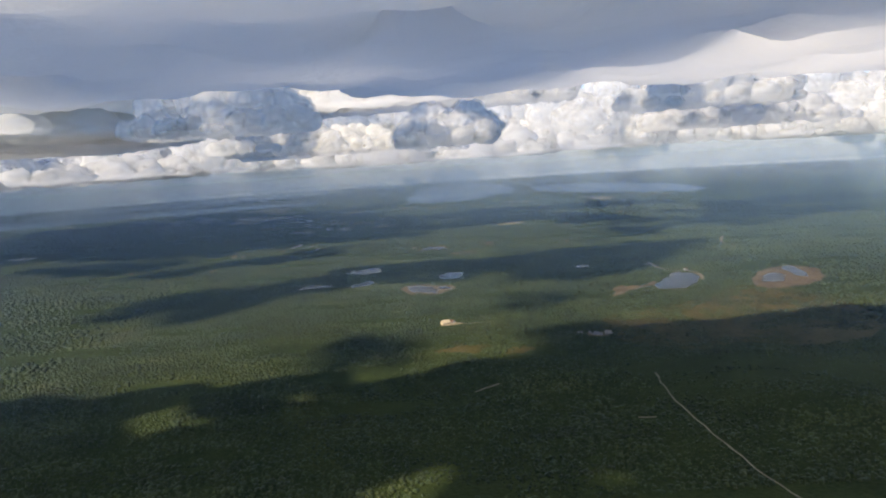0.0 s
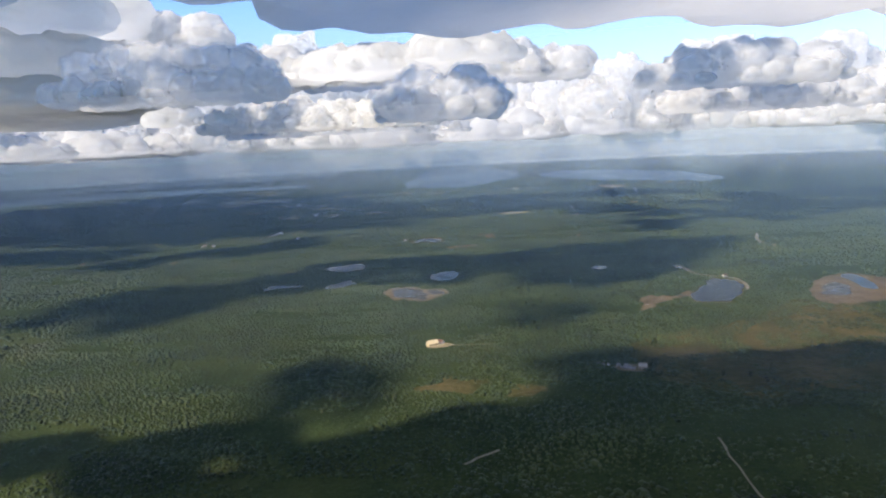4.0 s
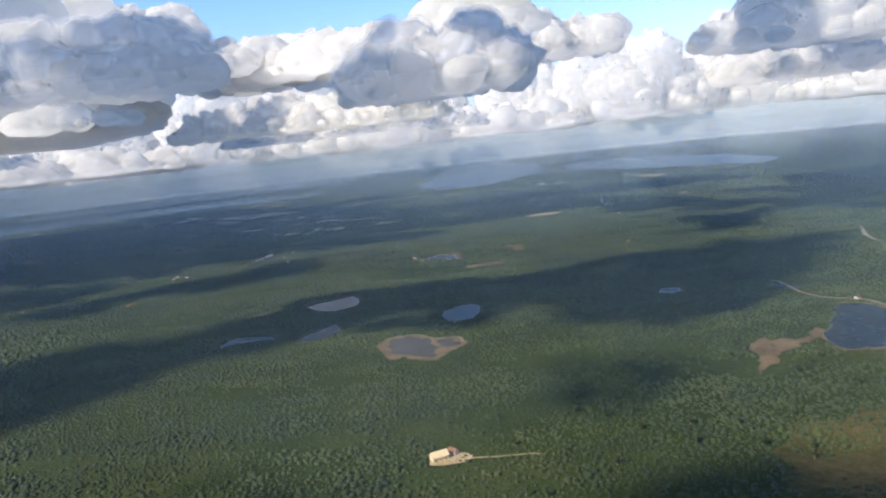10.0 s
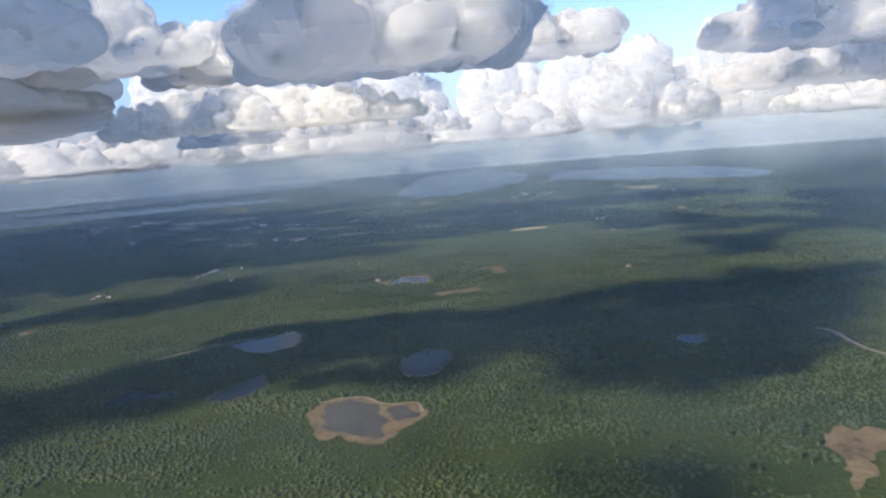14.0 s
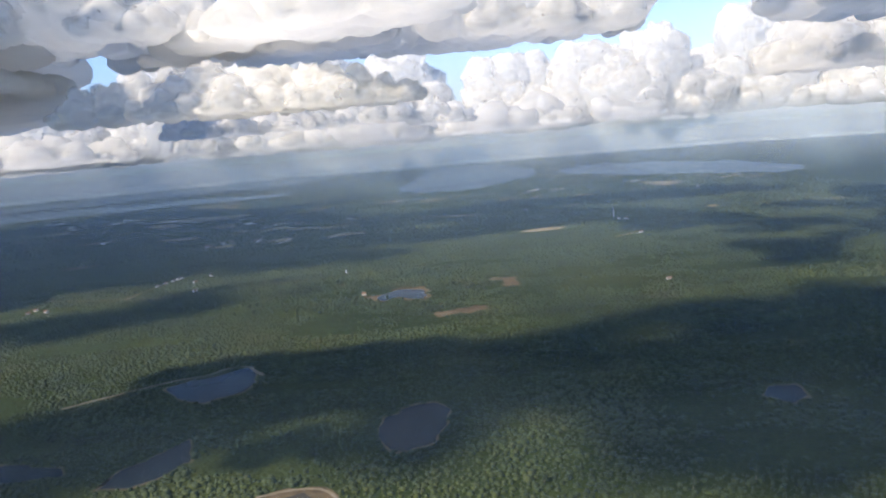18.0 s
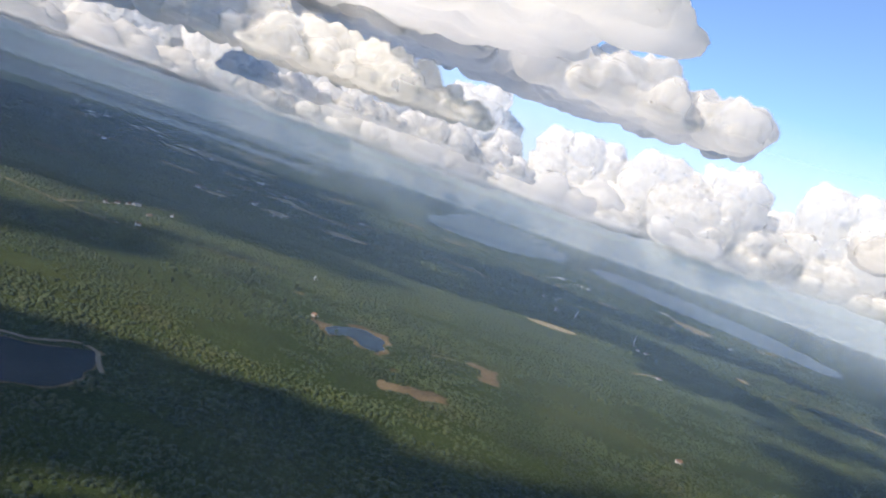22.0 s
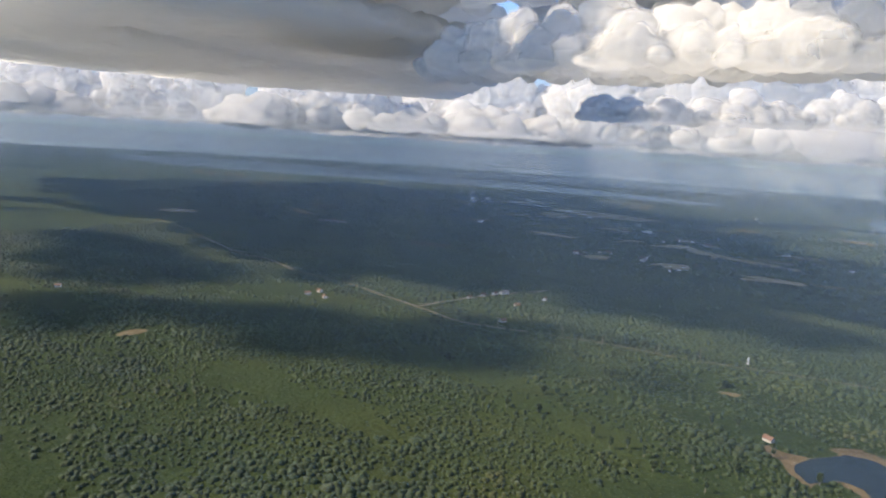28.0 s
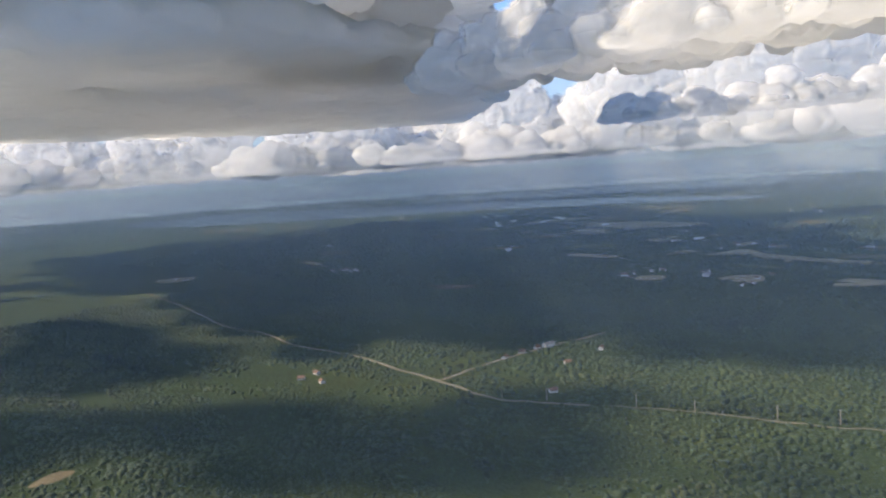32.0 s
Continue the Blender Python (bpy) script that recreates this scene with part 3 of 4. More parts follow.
def cloud(poly, base, thick, puffs, seed, cell=6.0, rmax=60.0, label="billowing white cumulus cloud with flat grey base", lump=1.0, wisps=()):
    """A cumulus over a footprint: a heap of puffs grown into one skin, then swollen into lumps of three sizes."""
    rng = np.random.default_rng(seed)
    p = np.array(poly, float)
    lo, hi = p.min(0), p.max(0)
    vs, fs, made = [], [], 0
    for _ in range(puffs * 15):
        if made >= puffs:
            break
        c = rng.uniform(lo, hi)
        if not inside(c[:1], c[1:], poly)[0]:
            continue
        e = edge_distance(c[:1], c[1:], poly)[0]
        r = min(rmax, 0.45 * rmax + 0.6 * e) * rng.uniform(0.4, 1.1)
        rise = min(1.0, e / (0.3 * min(hi - lo) + 1))
        v = BALL_V * r * np.array([1.15, 1.15, 0.85])
        up = thick * rise * rng.random() ** 0.7 + 0.25 * r
        v[:, 2] = np.where(v[:, 2] < 0, up + v[:, 2] * (up + 0.1 * r) / (0.85 * r), up + v[:, 2])
        vs.append(v + np.array([c[0], c[1], base]))
        fs.append(BALL_F + made * len(BALL_V))
        made += 1
    ob = new("cloud", raw_mesh("cloud_heap", np.concatenate(vs), np.concatenate(fs), M_CLOUD))
    skin = ob.modifiers.new("skin", "REMESH")
    skin.mode, skin.voxel_size, skin.use_smooth_shade = "VOXEL", cell, True
    me = bpy.data.meshes.new_from_object(ob.evaluated_get(bpy.context.evaluated_depsgraph_get()))
    ob.modifiers.clear()
    heap, ob.data = ob.data, me
    bpy.data.meshes.remove(heap)
    me.name = "cloud"
    n = len(me.vertices)
    co, no = np.zeros(n * 3, np.float32), np.zeros(n * 3, np.float32)
    me.vertices.foreach_get("co", co)
    me.vertices.foreach_get("normal", no)
    co, no = co.reshape(-1, 3).astype(float), no.reshape(-1, 3).astype(float)
    q = co + seed * 13.7
    side = np.clip(0.65 + no[:, 2], 0.3, 1.0)
    d = np.zeros(n)
    for k, (high, wave) in enumerate(((0.18, 0.9), (0.14, 0.45), (0.08, 0.22))):
        if wave * rmax > 2.0 * cell:
            d += side * lump * high * rmax * billow(q + 40 * k, wave * rmax)
    d += 0.5 * min(1, lump) * rmax * side * fbm(q[:, 0] / (0.9 * rmax), q[:, 1] / (0.9 * rmax), q[:, 2] / (0.6 * rmax), 5 if cell < 6 else 3)
    co += no * d[:, None]
    me.vertices.foreach_set("co", co.astype(np.float32).ravel())
    me.update()
    quads = np.zeros(len(me.loops), np.int32)
    me.loops.foreach_get("vertex_index", quads)
    quads = quads.reshape(-1, 4)
    piece = pieces(n, quads)
    which, count = np.unique(piece[quads[:, 0]], return_counts=True)
    which = which[np.argsort(-count)]
    count = -np.sort(-count)
    if len(which) > 1:
        ob.data = cut_out(co, quads[piece[quads[:, 0]] == which[0]], "cloud")
        bpy.data.meshes.remove(me)
        for w, c in zip(which[1:], count[1:]):
            if c > 0.02 * len(quads):
                lobe = new("loose_puff", cut_out(co, quads[piece[quads[:, 0]] == w], "loose_puff"))
                lobe.parent = ob
    if wisps:
        up = quads[(no[quads, 2].mean(1) > -0.05) & (piece[quads[:, 0]] == which[0])]
        for far in wisps:
            out = co + no * (far * (0.8 + 0.2 * vnoise(q[:, 0] / 14, q[:, 1] / 14, q[:, 2] / 14)))[:, None]
            w = new("vapour_fringe", cut_out(out, up, "vapour_fringe", M_WISP))
            w.parent = ob
            tagged(w, "torn thin vapour at the cloud's edge")
    return tagged(ob, label, "cloud", "clouds of the broken cumulus layer")


def blob(cx, cy, w, d, seed, turn=0.0):
    rng = random.Random(seed)
    o = []
    for k in range(14):
        a = k * math.tau / 14
        s = rng.uniform(0.75, 1.15) / 2
        x, y = w * s * math.cos(a), d * s * math.sin(a)
        o.append((cx + x * math.cos(turn) - y * math.sin(turn), cy + x * math.sin(turn) + y * math.cos(turn)))
    return rounded(o, 0, 1)


HIGH = 620.0
SLIDE = Vector((SUN_X, SUN_Y)) / math.tan(SUN_EL)


def over(poly, z):
    """The footprint, at height z, of a cloud that shades that piece of ground."""
    return rounded([(x + SLIDE.x * z, y + SLIDE.y * z) for x, y in poly], 18, 3)


# ground to be shaded: clouds added high above, mostly out of view, darken it
SHADED = [
    ([(-440, 740), (-440, 915), (-268, 1000), (-177, 1050), (-60, 1060), (-60, 960), (-150, 885), (-233, 828), (-328, 735)], 40),
    ([(-60, 1060), (77, 1095), (141, 1155), (264, 1180), (359, 1220), (480, 1180), (350, 960), (250, 895), (120, 866), (39, 868), (-12, 905)], 62),
    ([(40, 568), (92, 634), (175, 680), (225, 665), (290, 640), (345, 560), (345, 340), (180, 290), (20, 340)], 60),
    ([(-217, 591), (-118, 685), (-53, 640), (-30, 560), (-76, 530)], 18),
    ([(270, 1560), (444, 1710), (873, 1790), (1100, 1800), (818, 1390), (498, 1235), (366, 1260), (337, 1407)], 55),
    ([(-493, 1369), (-557, 1487), (-566, 1569), (-505, 1642), (-424, 1701), (-261, 1774), (-130, 1881), (-20, 1800), (-45, 1620), (-20, 1520), (-85, 1400), (-200, 1440), (-275, 1432), (-318, 1489), (-315, 1429), (-350, 1355), (-426, 1357)], 70),
    ([(-260, 1379), (-230, 1400), (-192, 1396), (-178, 1372), (-205, 1343), (-256, 1336), (-294, 1337)], 14),
    ([(-973, 1286), (-623, 1354), (-566, 1352), (-525, 1346), (-512, 1244), (-595, 1161)], 30),
    ([(-1500, 1600), (-1293, 1687), (-867, 1718), (-696, 1692), (-722, 1568), (-729, 1468), (-675, 1374), (-1025, 1303), (-1400, 1400)], 50),
    ([(-216, 1496), (-180, 1519), (-131, 1471), (-146, 1450), (-189, 1454)], 8),
    ([(-160, 1330), (-120, 1350), (-104, 1292), (-136, 1269)], 7),
    ([(-295, 1262), (-271, 1328), (-231, 1325), (-192, 1257), (-192, 1231), (-228, 1238)], 11),
    ([(24, 1065), (141, 1045), (150, 930), (40, 915)], 14),
    ([(-480, 1102), (-576, 1135), (-533, 1198), (-455, 1200), (-331, 1332), (-258, 1338), (-214, 1346), (-183, 1314), (-220, 1249), (-264, 1182), (-370, 1150)], 30),
    ([(63, 815), (107, 808), (117, 782), (75, 770)], 9),
    ([(66, 774), (112, 791), (156, 775), (146, 713), (58, 727)], 14),
    ([(560, 1520), (354, 1440), (249, 1203), (443, 1330)], 14),
]
SHADED += [
    ([(-1500, 1720), (-740, 1640), (-660, 1800), (-800, 1990), (-1500, 2100)], 46),
    ([(-620, 1770), (-430, 1800), (-430, 1890), (-560, 1960), (-700, 1900)], 26),
    ([(-180, 1960), (200, 1900), (520, 2000), (450, 2140), (0, 2150)], 40),
    ([(-720, 2050), (-460, 2100), (-250, 2080), (-170, 2200), (-500, 2270), (-760, 2190)], 34),
    ([(-640, 2330), (-300, 2380), (-150, 2500), (-560, 2480)], 30),
]
for k, (p, n) in enumerate(SHADED):
    wide = min(max(a) - min(a) for a in zip(*p))
    cloud(over(p, HIGH), HIGH - 12, min(35, 0.2 * wide), n, 100 + k, (14 if p[0][1] > 1700 else 7 if n <= 30 else 9) if wide > 80 else 4, min(34, 0.2 * wide), "high cloud added mostly out of view to shade the woods", 0.8)

# low cloud over the start, the bank ahead, scud, and the lines towards the horizon
# low decks, with hidden storeys of cloud added on each to darken its underside
START = [(-700, -150), (900, -150), (1000, 260), (900, 500), (300, 480), (60, 470), (-60, 440), (-150, 385), (-320, 370), (-700, 340)]
cloud(START, 211, 8, 1100, 1, 8, 34, "low dark grey cloud base close overhead", 0.45)
cloud([(x, y - 40) for x, y in START], 262, 30, 26, 3, 14, 55, "hidden upper storey added to darken a low cloud deck", 0.6)
cloud(blob(-275, 875, 260, 120, 9), 216, 42, 120, 8, 2.6, 20, "grey-white cumulus drifting over the woods", 1.4, (2.0, 4.5))
DECK = [(-580, 1730), (-760, 2100), (-1225, 2560), (-1690, 2150), (-1900, 1400), (-735, 1145), (-640, 1260), (-560, 1400)]
cloud(DECK, 260, 6, 900, 2, 9, 50, "broad dark grey cloud deck over the far woods", 0.2)
cloud(DECK, 300, 40, 160, 4, 14, 80, "hidden upper storey added to darken a low cloud deck", 0.6)
cloud(DECK, 390, 40, 160, 5, 16, 80, "hidden top storey added to darken a low cloud deck", 0.6)
cloud([(-554, 1799), (-40, 1350), (110, 1245), (164, 1399), (50, 1569), (-200, 1699), (-407, 1791)], 300, 30, 60, 7, 9, 45, "broad grey-white cloud base with soft folds", 0.9)
cloud(blob(-231, 800, 75, 40, 5), 190, 6, 12, 6, 2.5, 15, "small dark grey scrap of cloud", 1.0, (1.5,))
WHITE = "tall bright white cumulus with cauliflower top"
GREY = "grey-shaded cumulus with soft ragged edges"
for k, (x, y, w, d, base, thick, puffs, cell, rmax, words) in enumerate((
        (-240, 1520, 480, 160, 198, 50, 200, 3.8, 18, WHITE), (700, 1600, 560, 200, 200, 55, 120, 4.6, 26, WHITE),
        (14, 780, 125, 70, 184, 30, 70, 2.4, 15, GREY), (-40, 1760, 1000, 260, 298, 46, 150, 6.0, 40, GREY),
        (-590, 1650, 560, 260, 318, 90, 90, 6.0, 44, GREY), (560, 1330, 420, 150, 236, 46, 90, 4.6, 28, GREY))):
    cloud(blob(x, y, w, d, 70 + k), base, thick, puffs, 200 + k, cell, rmax, words, 1.7 if k == 2 else 1.1, (2.0, 4.5) if k == 2 else (3.0,))
# the far bank, from the east round to the north-west: bearing, top over base
for k, (turn, wide, thick) in enumerate(((-41, 620, 300), (-32, 560, 330), (-23, 560, 300), (-14, 520, 250), (-6, 460, 220), (3, 460, 280), (11, 420, 360), (19, 500, 310),
                                         (28, 560, 300), (38, 560, 260), (48, 520, 200), (58, 520, 170), (69, 560, 150), (80, 560, 150))):
    a = radians(turn)
    far = 3150 + 110 * (k % 3)
    cloud(blob(-far * math.sin(a), 300 + far * math.cos(a), 1.28 * wide, 320, 150 + k, a), 158 + 5 * (k % 4), 1.2 * thick, 80, 260 + k, 9.5, min(80, 25 + 0.2 * thick), WHITE, 1.0, (9.0,))
for k in range(6, 10):
    s = -1000 + 235 * k
    cloud(blob(-870 + 0.79 * s, 2056 + 0.61 * s, 300, 130, 90 + k, 0.66), 198 + 6 * (k % 3), 45 + 18 * (k % 3), 60, 240 + k, 5.5, 24, "row of bright white cumulus above hazy woods", 1.0, (3.5,))
rng_far = random.Random(44)
for k in range(76):
    a = radians(rng_far.uniform(-48, 85))
    d = 2350 + 1850 * rng_far.random() ** 0.75
    x, y = -d * math.sin(a), 450 + d * math.cos(a)
    w = rng_far.uniform(350, 800)
    cloud(blob(x, y, w, w * rng_far.uniform(0.25, 0.4), k, a + rng_far.uniform(-0.3, 0.3)), rng_far.uniform(150, 172), rng_far.uniform(30, 70) * (0.7 + d / 4500), 22, 300 + k, 9 if d < 2200 else 16, w * 0.1)
for k in range(20):
    a = radians(rng_far.uniform(88, 308))
    d = rng_far.uniform(1000, 3500)
    w = rng_far.uniform(300, 700)
    cloud(blob(-d * math.sin(a), 550 + d * math.cos(a), w, w * 0.5, 50 + k), rng_far.uniform(230, 330), 90, 14, 500 + k, 16, w * 0.13)

# ---- haze imitated by tinted rings, low beneath the flight and taller beyond it ----
scene.cycles.transparent_max_bounces = 64
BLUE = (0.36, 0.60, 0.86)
# haze is painted in each ring's tone: blue near, paler far, outermost opaque
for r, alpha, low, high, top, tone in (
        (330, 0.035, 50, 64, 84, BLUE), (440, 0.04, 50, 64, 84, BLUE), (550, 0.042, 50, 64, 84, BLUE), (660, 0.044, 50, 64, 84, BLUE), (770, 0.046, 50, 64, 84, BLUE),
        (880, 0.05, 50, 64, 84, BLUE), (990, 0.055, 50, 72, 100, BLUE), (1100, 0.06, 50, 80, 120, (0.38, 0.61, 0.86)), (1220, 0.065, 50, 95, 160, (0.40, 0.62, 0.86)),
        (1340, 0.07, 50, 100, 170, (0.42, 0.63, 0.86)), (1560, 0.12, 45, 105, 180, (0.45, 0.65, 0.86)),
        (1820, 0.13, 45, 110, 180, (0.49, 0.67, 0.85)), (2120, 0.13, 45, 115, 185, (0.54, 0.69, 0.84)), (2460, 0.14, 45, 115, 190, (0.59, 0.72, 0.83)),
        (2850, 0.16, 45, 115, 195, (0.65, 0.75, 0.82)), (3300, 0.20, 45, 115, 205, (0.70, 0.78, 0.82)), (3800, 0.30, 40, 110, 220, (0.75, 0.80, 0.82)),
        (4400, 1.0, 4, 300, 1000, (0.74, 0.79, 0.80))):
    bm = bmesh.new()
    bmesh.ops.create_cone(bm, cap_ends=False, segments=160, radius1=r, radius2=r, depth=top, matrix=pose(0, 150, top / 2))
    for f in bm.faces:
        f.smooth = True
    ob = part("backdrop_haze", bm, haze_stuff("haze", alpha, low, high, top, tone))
    tagged(ob, "tinted veil imitating blue-grey haze over distant woods", "haze", kind="structure")


# ---- houses, halls, masts, poles ----
def prism(bm, l, w, z0, rise, over_hang=0.25, thick=0.12):
    """A gable roof of two slabs, ridge along x."""
    hl, hw = l / 2 + over_hang, w / 2 + over_hang
    drop = rise * over_hang / (w / 2)
    for s in (-1, 1):
        top = [(-hl, 0, z0 + rise), (hl, 0, z0 + rise), (hl, s * hw, z0 - drop), (-hl, s * hw, z0 - drop)]
        a = [bm.verts.new(p) for p in top]
        b = [bm.verts.new((x, y, z - thick)) for x, y, z in top]
        bm.faces.new(a)
        bm.faces.new(b[::-1])
        for k in range(4):
            bm.faces.new((a[k], b[k], b[(k + 1) % 4], a[(k + 1) % 4]))
    bmesh.ops.recalc_face_normals(bm, faces=bm.faces)
    return bm


def walls(bm, l, w, h, rise):
    """Four walls with gable ends."""
    for s in (-1, 1):
        f = [(s * l / 2, -w / 2, -0.4), (s * l / 2, w / 2, -0.4), (s * l / 2, w / 2, h), (s * l / 2, 0, h + rise - 0.1), (s * l / 2, -w / 2, h)]
        bm.faces.new([bm.verts.new(p) for p in f])
        f = [(-l / 2, s * w / 2, -0.4), (l / 2, s * w / 2, -0.4), (l / 2, s * w / 2, h), (-l / 2, s * w / 2, h)]
        bm.faces.new([bm.verts.new(p) for p in f])
    bmesh.ops.remove_doubles(bm, verts=bm.verts, dist=0.01)
    bmesh.ops.recalc_face_normals(bm, faces=bm.faces)
    return bm


def house(l, w, h, rise, roof_mat, label, group="", chimney=True, wall_mat=None):
    top = new("house")
    part("wall", walls(bmesh.new(), l, w, h, rise), wall_mat or M_WALL, top)
    roof = part("roof", prism(bmesh.new(), l, w, h, rise), roof_mat, top)
    if chimney:
        part("chimney", box(bmesh.new(), l * 0.18, -0.25, h, l * 0.18 + 0.5, 0.25, h + rise + 0.5), M_TILE, roof)
    door = part("door", box(bmesh.new(), -0.35, -w / 2 - 0.05, 0, 0.35, -w / 2 + 0.02, 1.3), M_WOOD, top)
    door["label"] = "dark wooden door"
    for s in (-1, 1):
        for x in (-l * 0.32, l * 0.3):
            win = part("window", box(bmesh.new(), x - 0.45, s * w / 2 - 0.04, 0.7, x + 0.45, s * w / 2 + 0.04, 1.5), M_WOOD, top)
            part("pane", box(bmesh.new(), x - 0.38, s * (w / 2 + 0.03) - 0.02, 0.77, x + 0.38, s * (w / 2 + 0.03) + 0.02, 1.43), M_GLASS, win)
    return tagged(top, label, "house", group)


def put(ob, x, y, turn=0.0, grow=1.0):
    z = float(ground_height(np.array([x]), np.array([y]))[0])
    ob.matrix_basis = pose(x, y, z, 0, 0, turn) @ Matrix.Diagonal((grow, grow, grow, 1))
    return ob


def put_copy(ob, x, y, turn=0.0):
    z = float(ground_height(np.array([x]), np.array([y]))[0])
    return copy_thing(ob, pose(x, y, z, 0, 0, turn))


VILLAGE = "houses and barns scattered over the lowland"
white_house = put(house(7, 4.5, 2.4, 1.8, M_TILE, "white rendered house with red-brown roof among trees", VILLAGE), -384, 1728, 20)
pale_house = put(house(8, 5, 2.4, 1.6, M_ROOF, "white house with pale grey roof beside fields", VILLAGE), -303, 1751, 70)
barn = put(house(9, 4, 2.2, 1.2, M_ROOF, "long pale farm barn with light sheet roof", VILLAGE, False), -314, 1441, 75)
hall = put(house(14, 6, 2.6, 1.0, M_WALL, "large white flat-pitched works hall near the town", VILLAGE, False), -866, 2438, 25)
small_house = put(house(4.5, 3, 1.6, 1.2, M_TILE, "small white house with brown roof at the forest edge", VILLAGE), 316, 880, 30)
spots = [(-378, 1740), (-368, 1764), (-362, 1777), (-372, 1715), (-249, 1718), (-252, 1747), (-244, 1770), (-255, 1707), (-357, 1773), (-309, 1778), (-312, 1768),
         (-322, 1419), (-318, 1432), (-282, 1410), (-325, 1402), (-278, 1450), (-797, 1669), (-788, 1676), (-792, 1692), (-754, 1677), (-757, 1666), (-786, 1684), (-769, 1686),
         (294, 1666), (284, 1672), (277, 1521), (225, 1241), (-62, 1272), (-558, 1171), (-418, 1304), (-418, 1317), (-400, 1306), (-263, 1358),
         (-341, 1998), (-321, 2008), (-283, 1973), (-292, 1983), (-187, 2012), (-353, 1969), (-440, 2031), (-582, 2192),
         (161, 2090), (195, 2252), (216, 2289), (431, 2137), (448, 2118), (559, 2094), (12, 2106), (-975, 1530), (-990, 1540), (-955, 1535)]
rv = random.Random(5)
for k, (x, y) in enumerate(spots):
    put_copy((white_house, pale_house, small_house)[k % 3] if y > 1900 else small_house, x, y, rv.uniform(0, 180))
for x, y in ((-1119, 2411), (-1045, 2365), (-1110, 2488), (-1073, 2488), (-943, 2366), (-934, 2290), (-847, 2336), (-839, 2413), (-765, 2306), (-667, 2275), (-414, 2065),
             (277, 2300), (298, 2305), (492, 2348), (486, 2356), (-1355, 2427), (-991, 2188), (-903, 2250), (1201, 2548), (234, 2313)):
    put_copy(hall, x, y, rv.uniform(0, 60))
for k in range(16):
    x, y = rv.uniform(-1300, 250), rv.uniform(1850, 2650)
    put_copy((pale_house, barn, barn)[k % 3], x, y, rv.uniform(0, 180))

# the farmstead in its clearing
sheet("clearing_1", rounded([(-12, 669), (-7, 678), (4, 679), (13, 672), (3, 666), (-8, 666)], 2.0), 0.25, M_YARD, "sandy yard round a lone farmhouse", "yard")
put(house(8.5, 5, 2.6, 2.2, M_CREAM, "lone sunlit cream farmhouse with pale roof in a sandy yard", wall_mat=M_CREAM), -6, 673, 25)
ribbon("road_8", [(8, 671), (16, 669), (30, 671), (46, 668)], 1.0, 0.3, M_YARD, "pale sandy strip of track through the woods")
put(house(5, 3.2, 2.0, 1.4, M_TILE, "small reddish-roofed shed beside the farmhouse", chimney=False), 1, 678, -40)

# the depot: pale halls side by side and a brown-roofed store
sheet("clearing_2", rounded([(122, 600), (128, 609), (143, 604), (147, 594), (138, 589), (126, 594)], 2.0), 0.25, M_SHORE, "trodden yard round pale sheds in the woods", "yard")
for k in range(3):
    put(house(7.5, 2.4, 1.6, 0.8, M_ROOF, "long pale grey sheet-roofed shed in a forest yard", "sheds of the forest yard", False, M_WOOD), 130 + k * 1.5, 603 - k * 3.5, -22)
put(house(5.5, 5.5, 2.2, 1.5, M_WOOD, "brown-roofed store at the end of pale sheds", chimney=False, wall_mat=M_WOOD), 143, 598, -22)
for x, y in ((115, 611), (118, 609), (121, 607)):
    put(house(1.3, 1.0, 1.0, 0.3, M_ROOF, "small white hut in the woods", "huts by the forest yard", False), x, y, 10)


def mast(h, label):
    top = new("mast")
    bm = bmesh.new()
    bmesh.ops.create_cone(bm, cap_ends=True, segments=10, radius1=0.45, radius2=0.22, depth=h, matrix=pose(0, 0, h / 2))
    part("shaft", bm, M_METAL, top)
    for z in (0.55, 0.75, 0.92):
        bm = bmesh.new()
        bmesh.ops.create_cone(bm, cap_ends=True, segments=10, radius1=0.7, radius2=0.7, depth=0.35, matrix=pose(0, 0, h * z))
        part("platform", bm, M_METAL, top)
    bm = bmesh.new()
    bmesh.ops.create_cone(bm, cap_ends=True, segments=6, radius1=0.08, radius2=0.04, depth=2.5, matrix=pose(0, 0, h + 1.2))
    part("antenna", bm, M_METAL, top)
    bm = box(bmesh.new(), -1, -1, -0.5, 1, 1, 0.3)
    part("footing", bm, M_WALL, top)
    return tagged(top, label, "mast")


put(mast(14, "tall white radio mast rising from the woods"), 284, 1704)
put(mast(10, "short white radio mast rising from the woods"), 208, 1776)
put(mast(9, "short white radio mast rising from the woods"), 174, 1762)
put(mast(4.5, "slim white radio mast above the treetops"), -99, 1394)


def power_pole(label):
    top = new("power_pole")
    bm = bmesh.new()
    bmesh.ops.create_cone(bm, cap_ends=True, segments=8, radius1=0.22, radius2=0.14, depth=7, matrix=pose(0, 0, 3.3))
    part("shaft", bm, M_WOOD, top)
    part("crossarm", box(bmesh.new(), -1.3, -0.09, 6.2, 1.3, 0.09, 6.4), M_WOOD, top)
    for x in (-1.15, 0.0, 1.15):
        bm = bmesh.new()
        bmesh.ops.create_cone(bm, cap_ends=True, segments=8, radius1=0.09, radius2=0.05, depth=0.35, matrix=pose(x, 0, 6.57))
        part("insulator", bm, M_WALL, top)
    return tagged(top, label, "power pole", "power poles along the forest road")


pole = put(power_pole("pale wooden power pole beside a forest road"), -185, 1361, 100)
for x, y in ((-150, 1372), (-125, 1379), (-214, 1358), (-259, 1344), (-283, 1336), (-334, 1348), (-381, 1356), (-429, 1367)):
    put_copy(pole, x, y, 90)


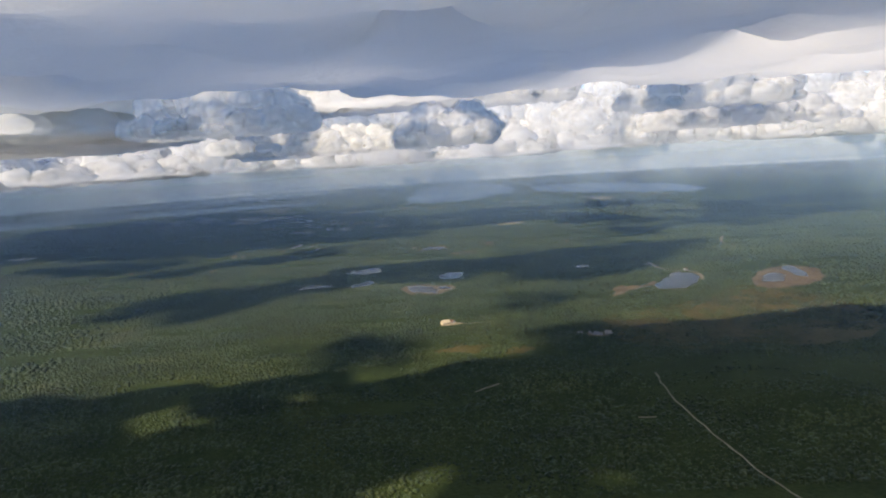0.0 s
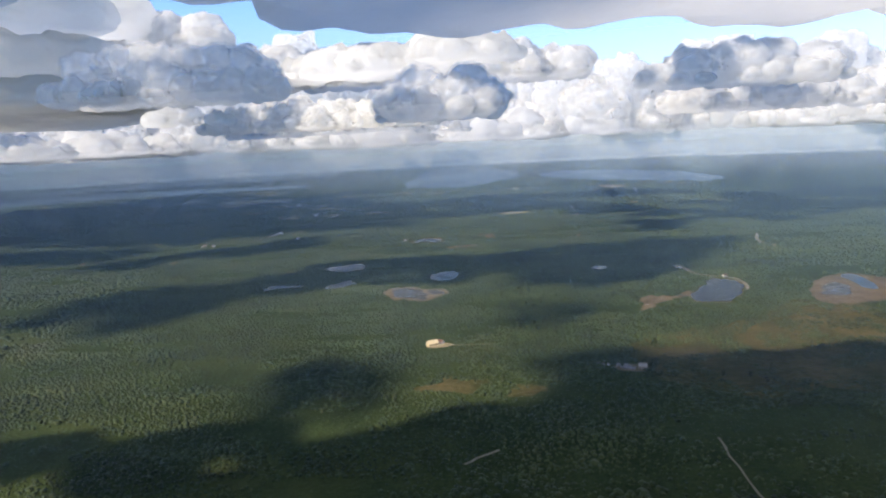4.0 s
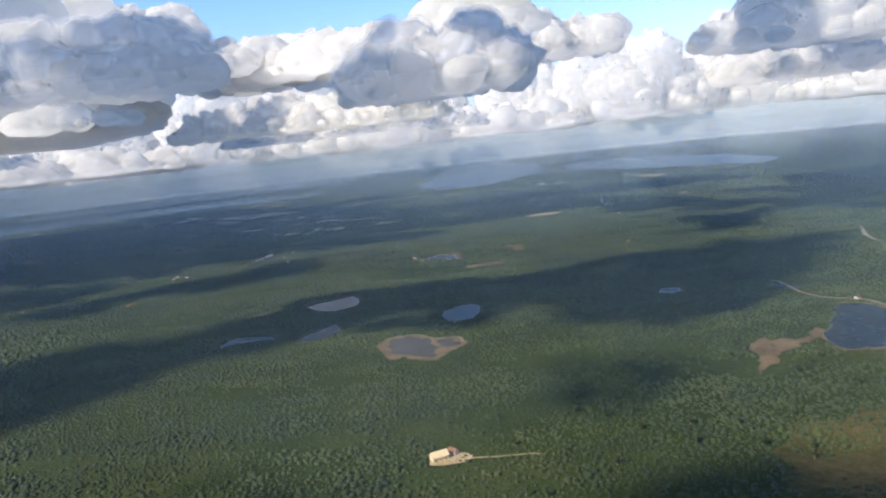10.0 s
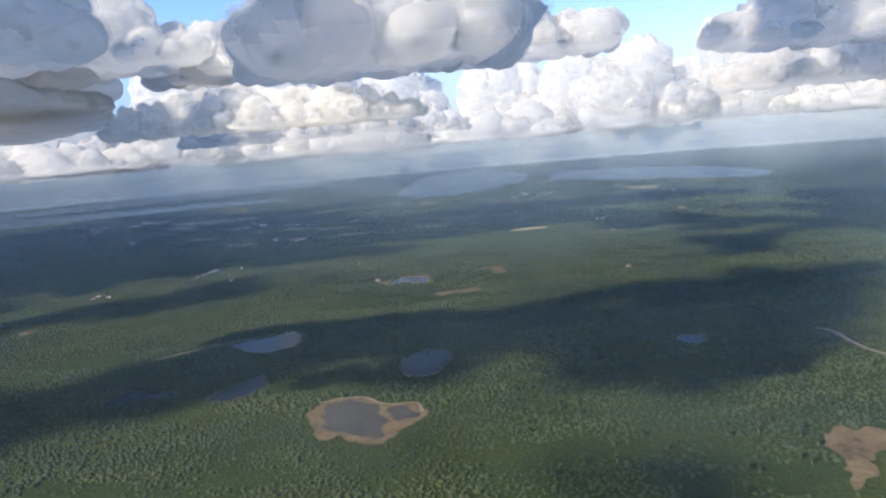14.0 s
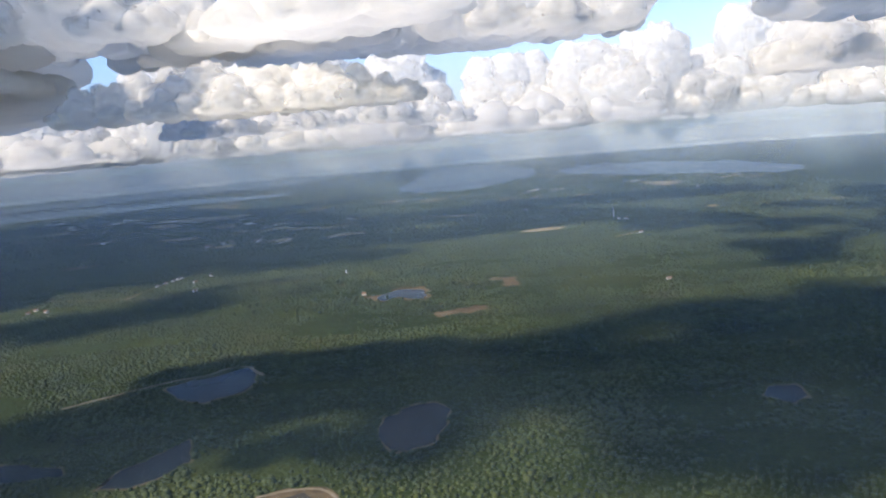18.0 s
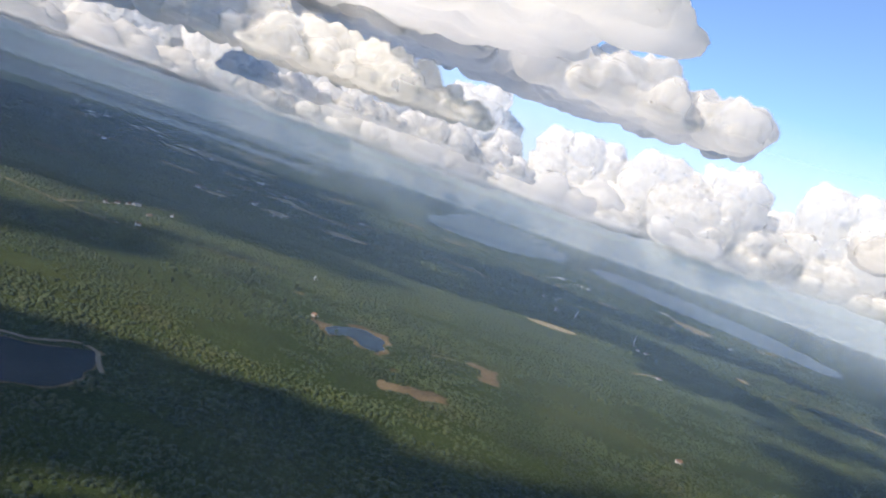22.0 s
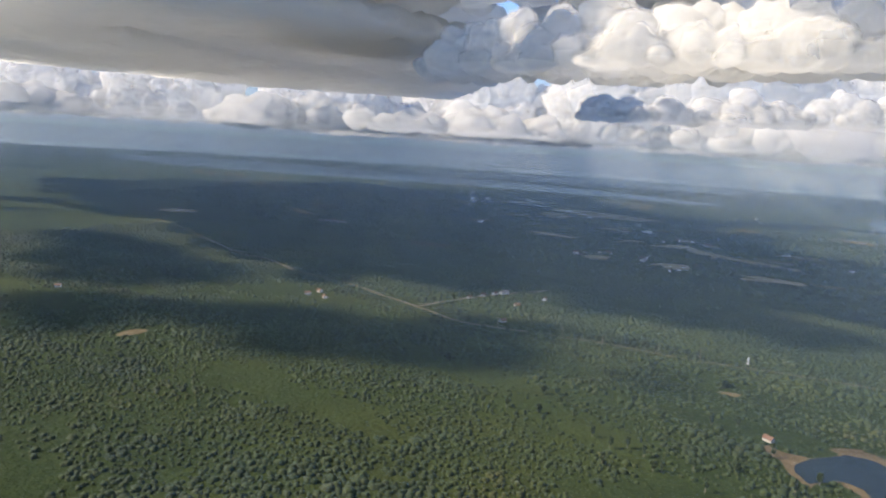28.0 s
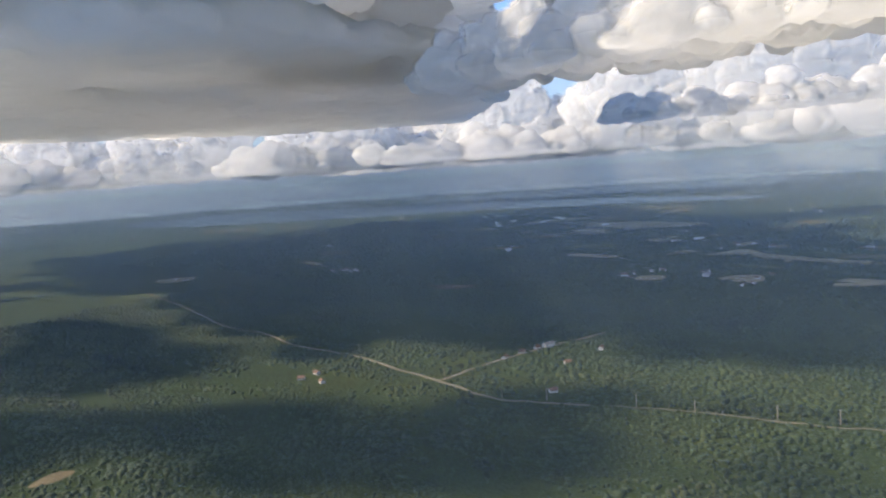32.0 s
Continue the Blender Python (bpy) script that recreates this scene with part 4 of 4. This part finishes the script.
# ---- single trees that stand out of the canopy ----
def tree(seed, h, spread, label):
    rng = random.Random(seed)
    top = new("tree")
    bm = bmesh.new()
    bmesh.ops.create_cone(bm, cap_ends=True, segments=7, radius1=0.16, radius2=0.05, depth=h * 0.9, matrix=pose(0, 0, h * 0.45 - 0.2))
    for k in range(7):
        a, z = rng.uniform(0, math.tau), h * rng.uniform(0.35, 0.8)
        bmesh.ops.create_cone(bm, cap_ends=False, segments=4, radius1=0.06, radius2=0.02, depth=spread * 0.8,
                              matrix=pose(0.3 * spread * math.cos(a), 0.3 * spread * math.sin(a), z + 0.2, 0, 65, math.degrees(a)))
    part("trunk", bm, M_WOOD, top)
    bm = bmesh.new()
    for k in range(46):
        a, u = rng.uniform(0, math.tau), rng.random()
        z = h * (0.35 + 0.68 * u)
        rr = spread * (0.25 + 0.75 * math.sin(math.pi * min(1, 0.15 + 0.8 * (1 - u)))) * rng.uniform(0.2, 1.0)
        s = spread * rng.uniform(0.22, 0.45)
        m = pose(rr * math.cos(a), rr * math.sin(a), z, rng.uniform(0, 90), rng.uniform(0, 90), 0) @ Matrix.Diagonal((s, s * rng.uniform(0.6, 1.1), s * rng.uniform(0.5, 0.9), 1))
        bmesh.ops.create_icosphere(bm, subdivisions=1, radius=1.0, matrix=m)
    for v in bm.verts:
        v.co += Vector((rng.uniform(-1, 1), rng.uniform(-1, 1), rng.uniform(-1, 1))) * 0.12 * spread
    part("crown", bm, M_CANOPY, top)
    return tagged(top, label, "tree", "single trees above the woods")


kinds = [tree(1, 5.2, 1.3, "tall slender green tree above the canopy"), tree(2, 4.4, 1.7, "broad round-crowned green tree above the canopy"), tree(3, 6.2, 1.2, "tall narrow dark green tree above the canopy")]
for k, ob in enumerate(kinds):
    put(ob, -142 + 8 * k, 1380)
rt = random.Random(9)
rows = [(-206 + 4.1 * k + rt.uniform(-1, 1), 1361 + 0.9 * k + rt.uniform(-1, 2)) for k in range(14)]
rows += [(-338 + 1.6 * k + rt.uniform(-1, 1), 1352 + 7 * k + rt.uniform(-2, 2)) for k in range(14)]
rows += [(rt.uniform(-300, 30), rt.uniform(1190, 1340)) for _ in range(60)]
rows += [(rt.uniform(20, 230), rt.uniform(560, 760)) for _ in range(50)]
rows += [(rt.uniform(60, 240), rt.uniform(760, 900)) for _ in range(40)]
for k, (x, y) in enumerate(rows):
    pt = (np.array([x]), np.array([y]))
    if any(inside(*pt, p)[0] for p in CLEARED):
        continue
    put_copy(kinds[k % 3], x, y, rt.uniform(0, 360))

# ---- small far fields, too many to tell apart ----
bm = bmesh.new()
for q in FARM:
    zz = ground_height(np.array([a for a, _ in q]), np.array([b for _, b in q])).max() + 0.6
    bm.faces.new([bm.verts.new((a, b, zz)) for a, b in q])
tagged(part("distant_farmland", bm, farmland()), "pale patchwork of small distant fields", "farmland", kind="stuff")
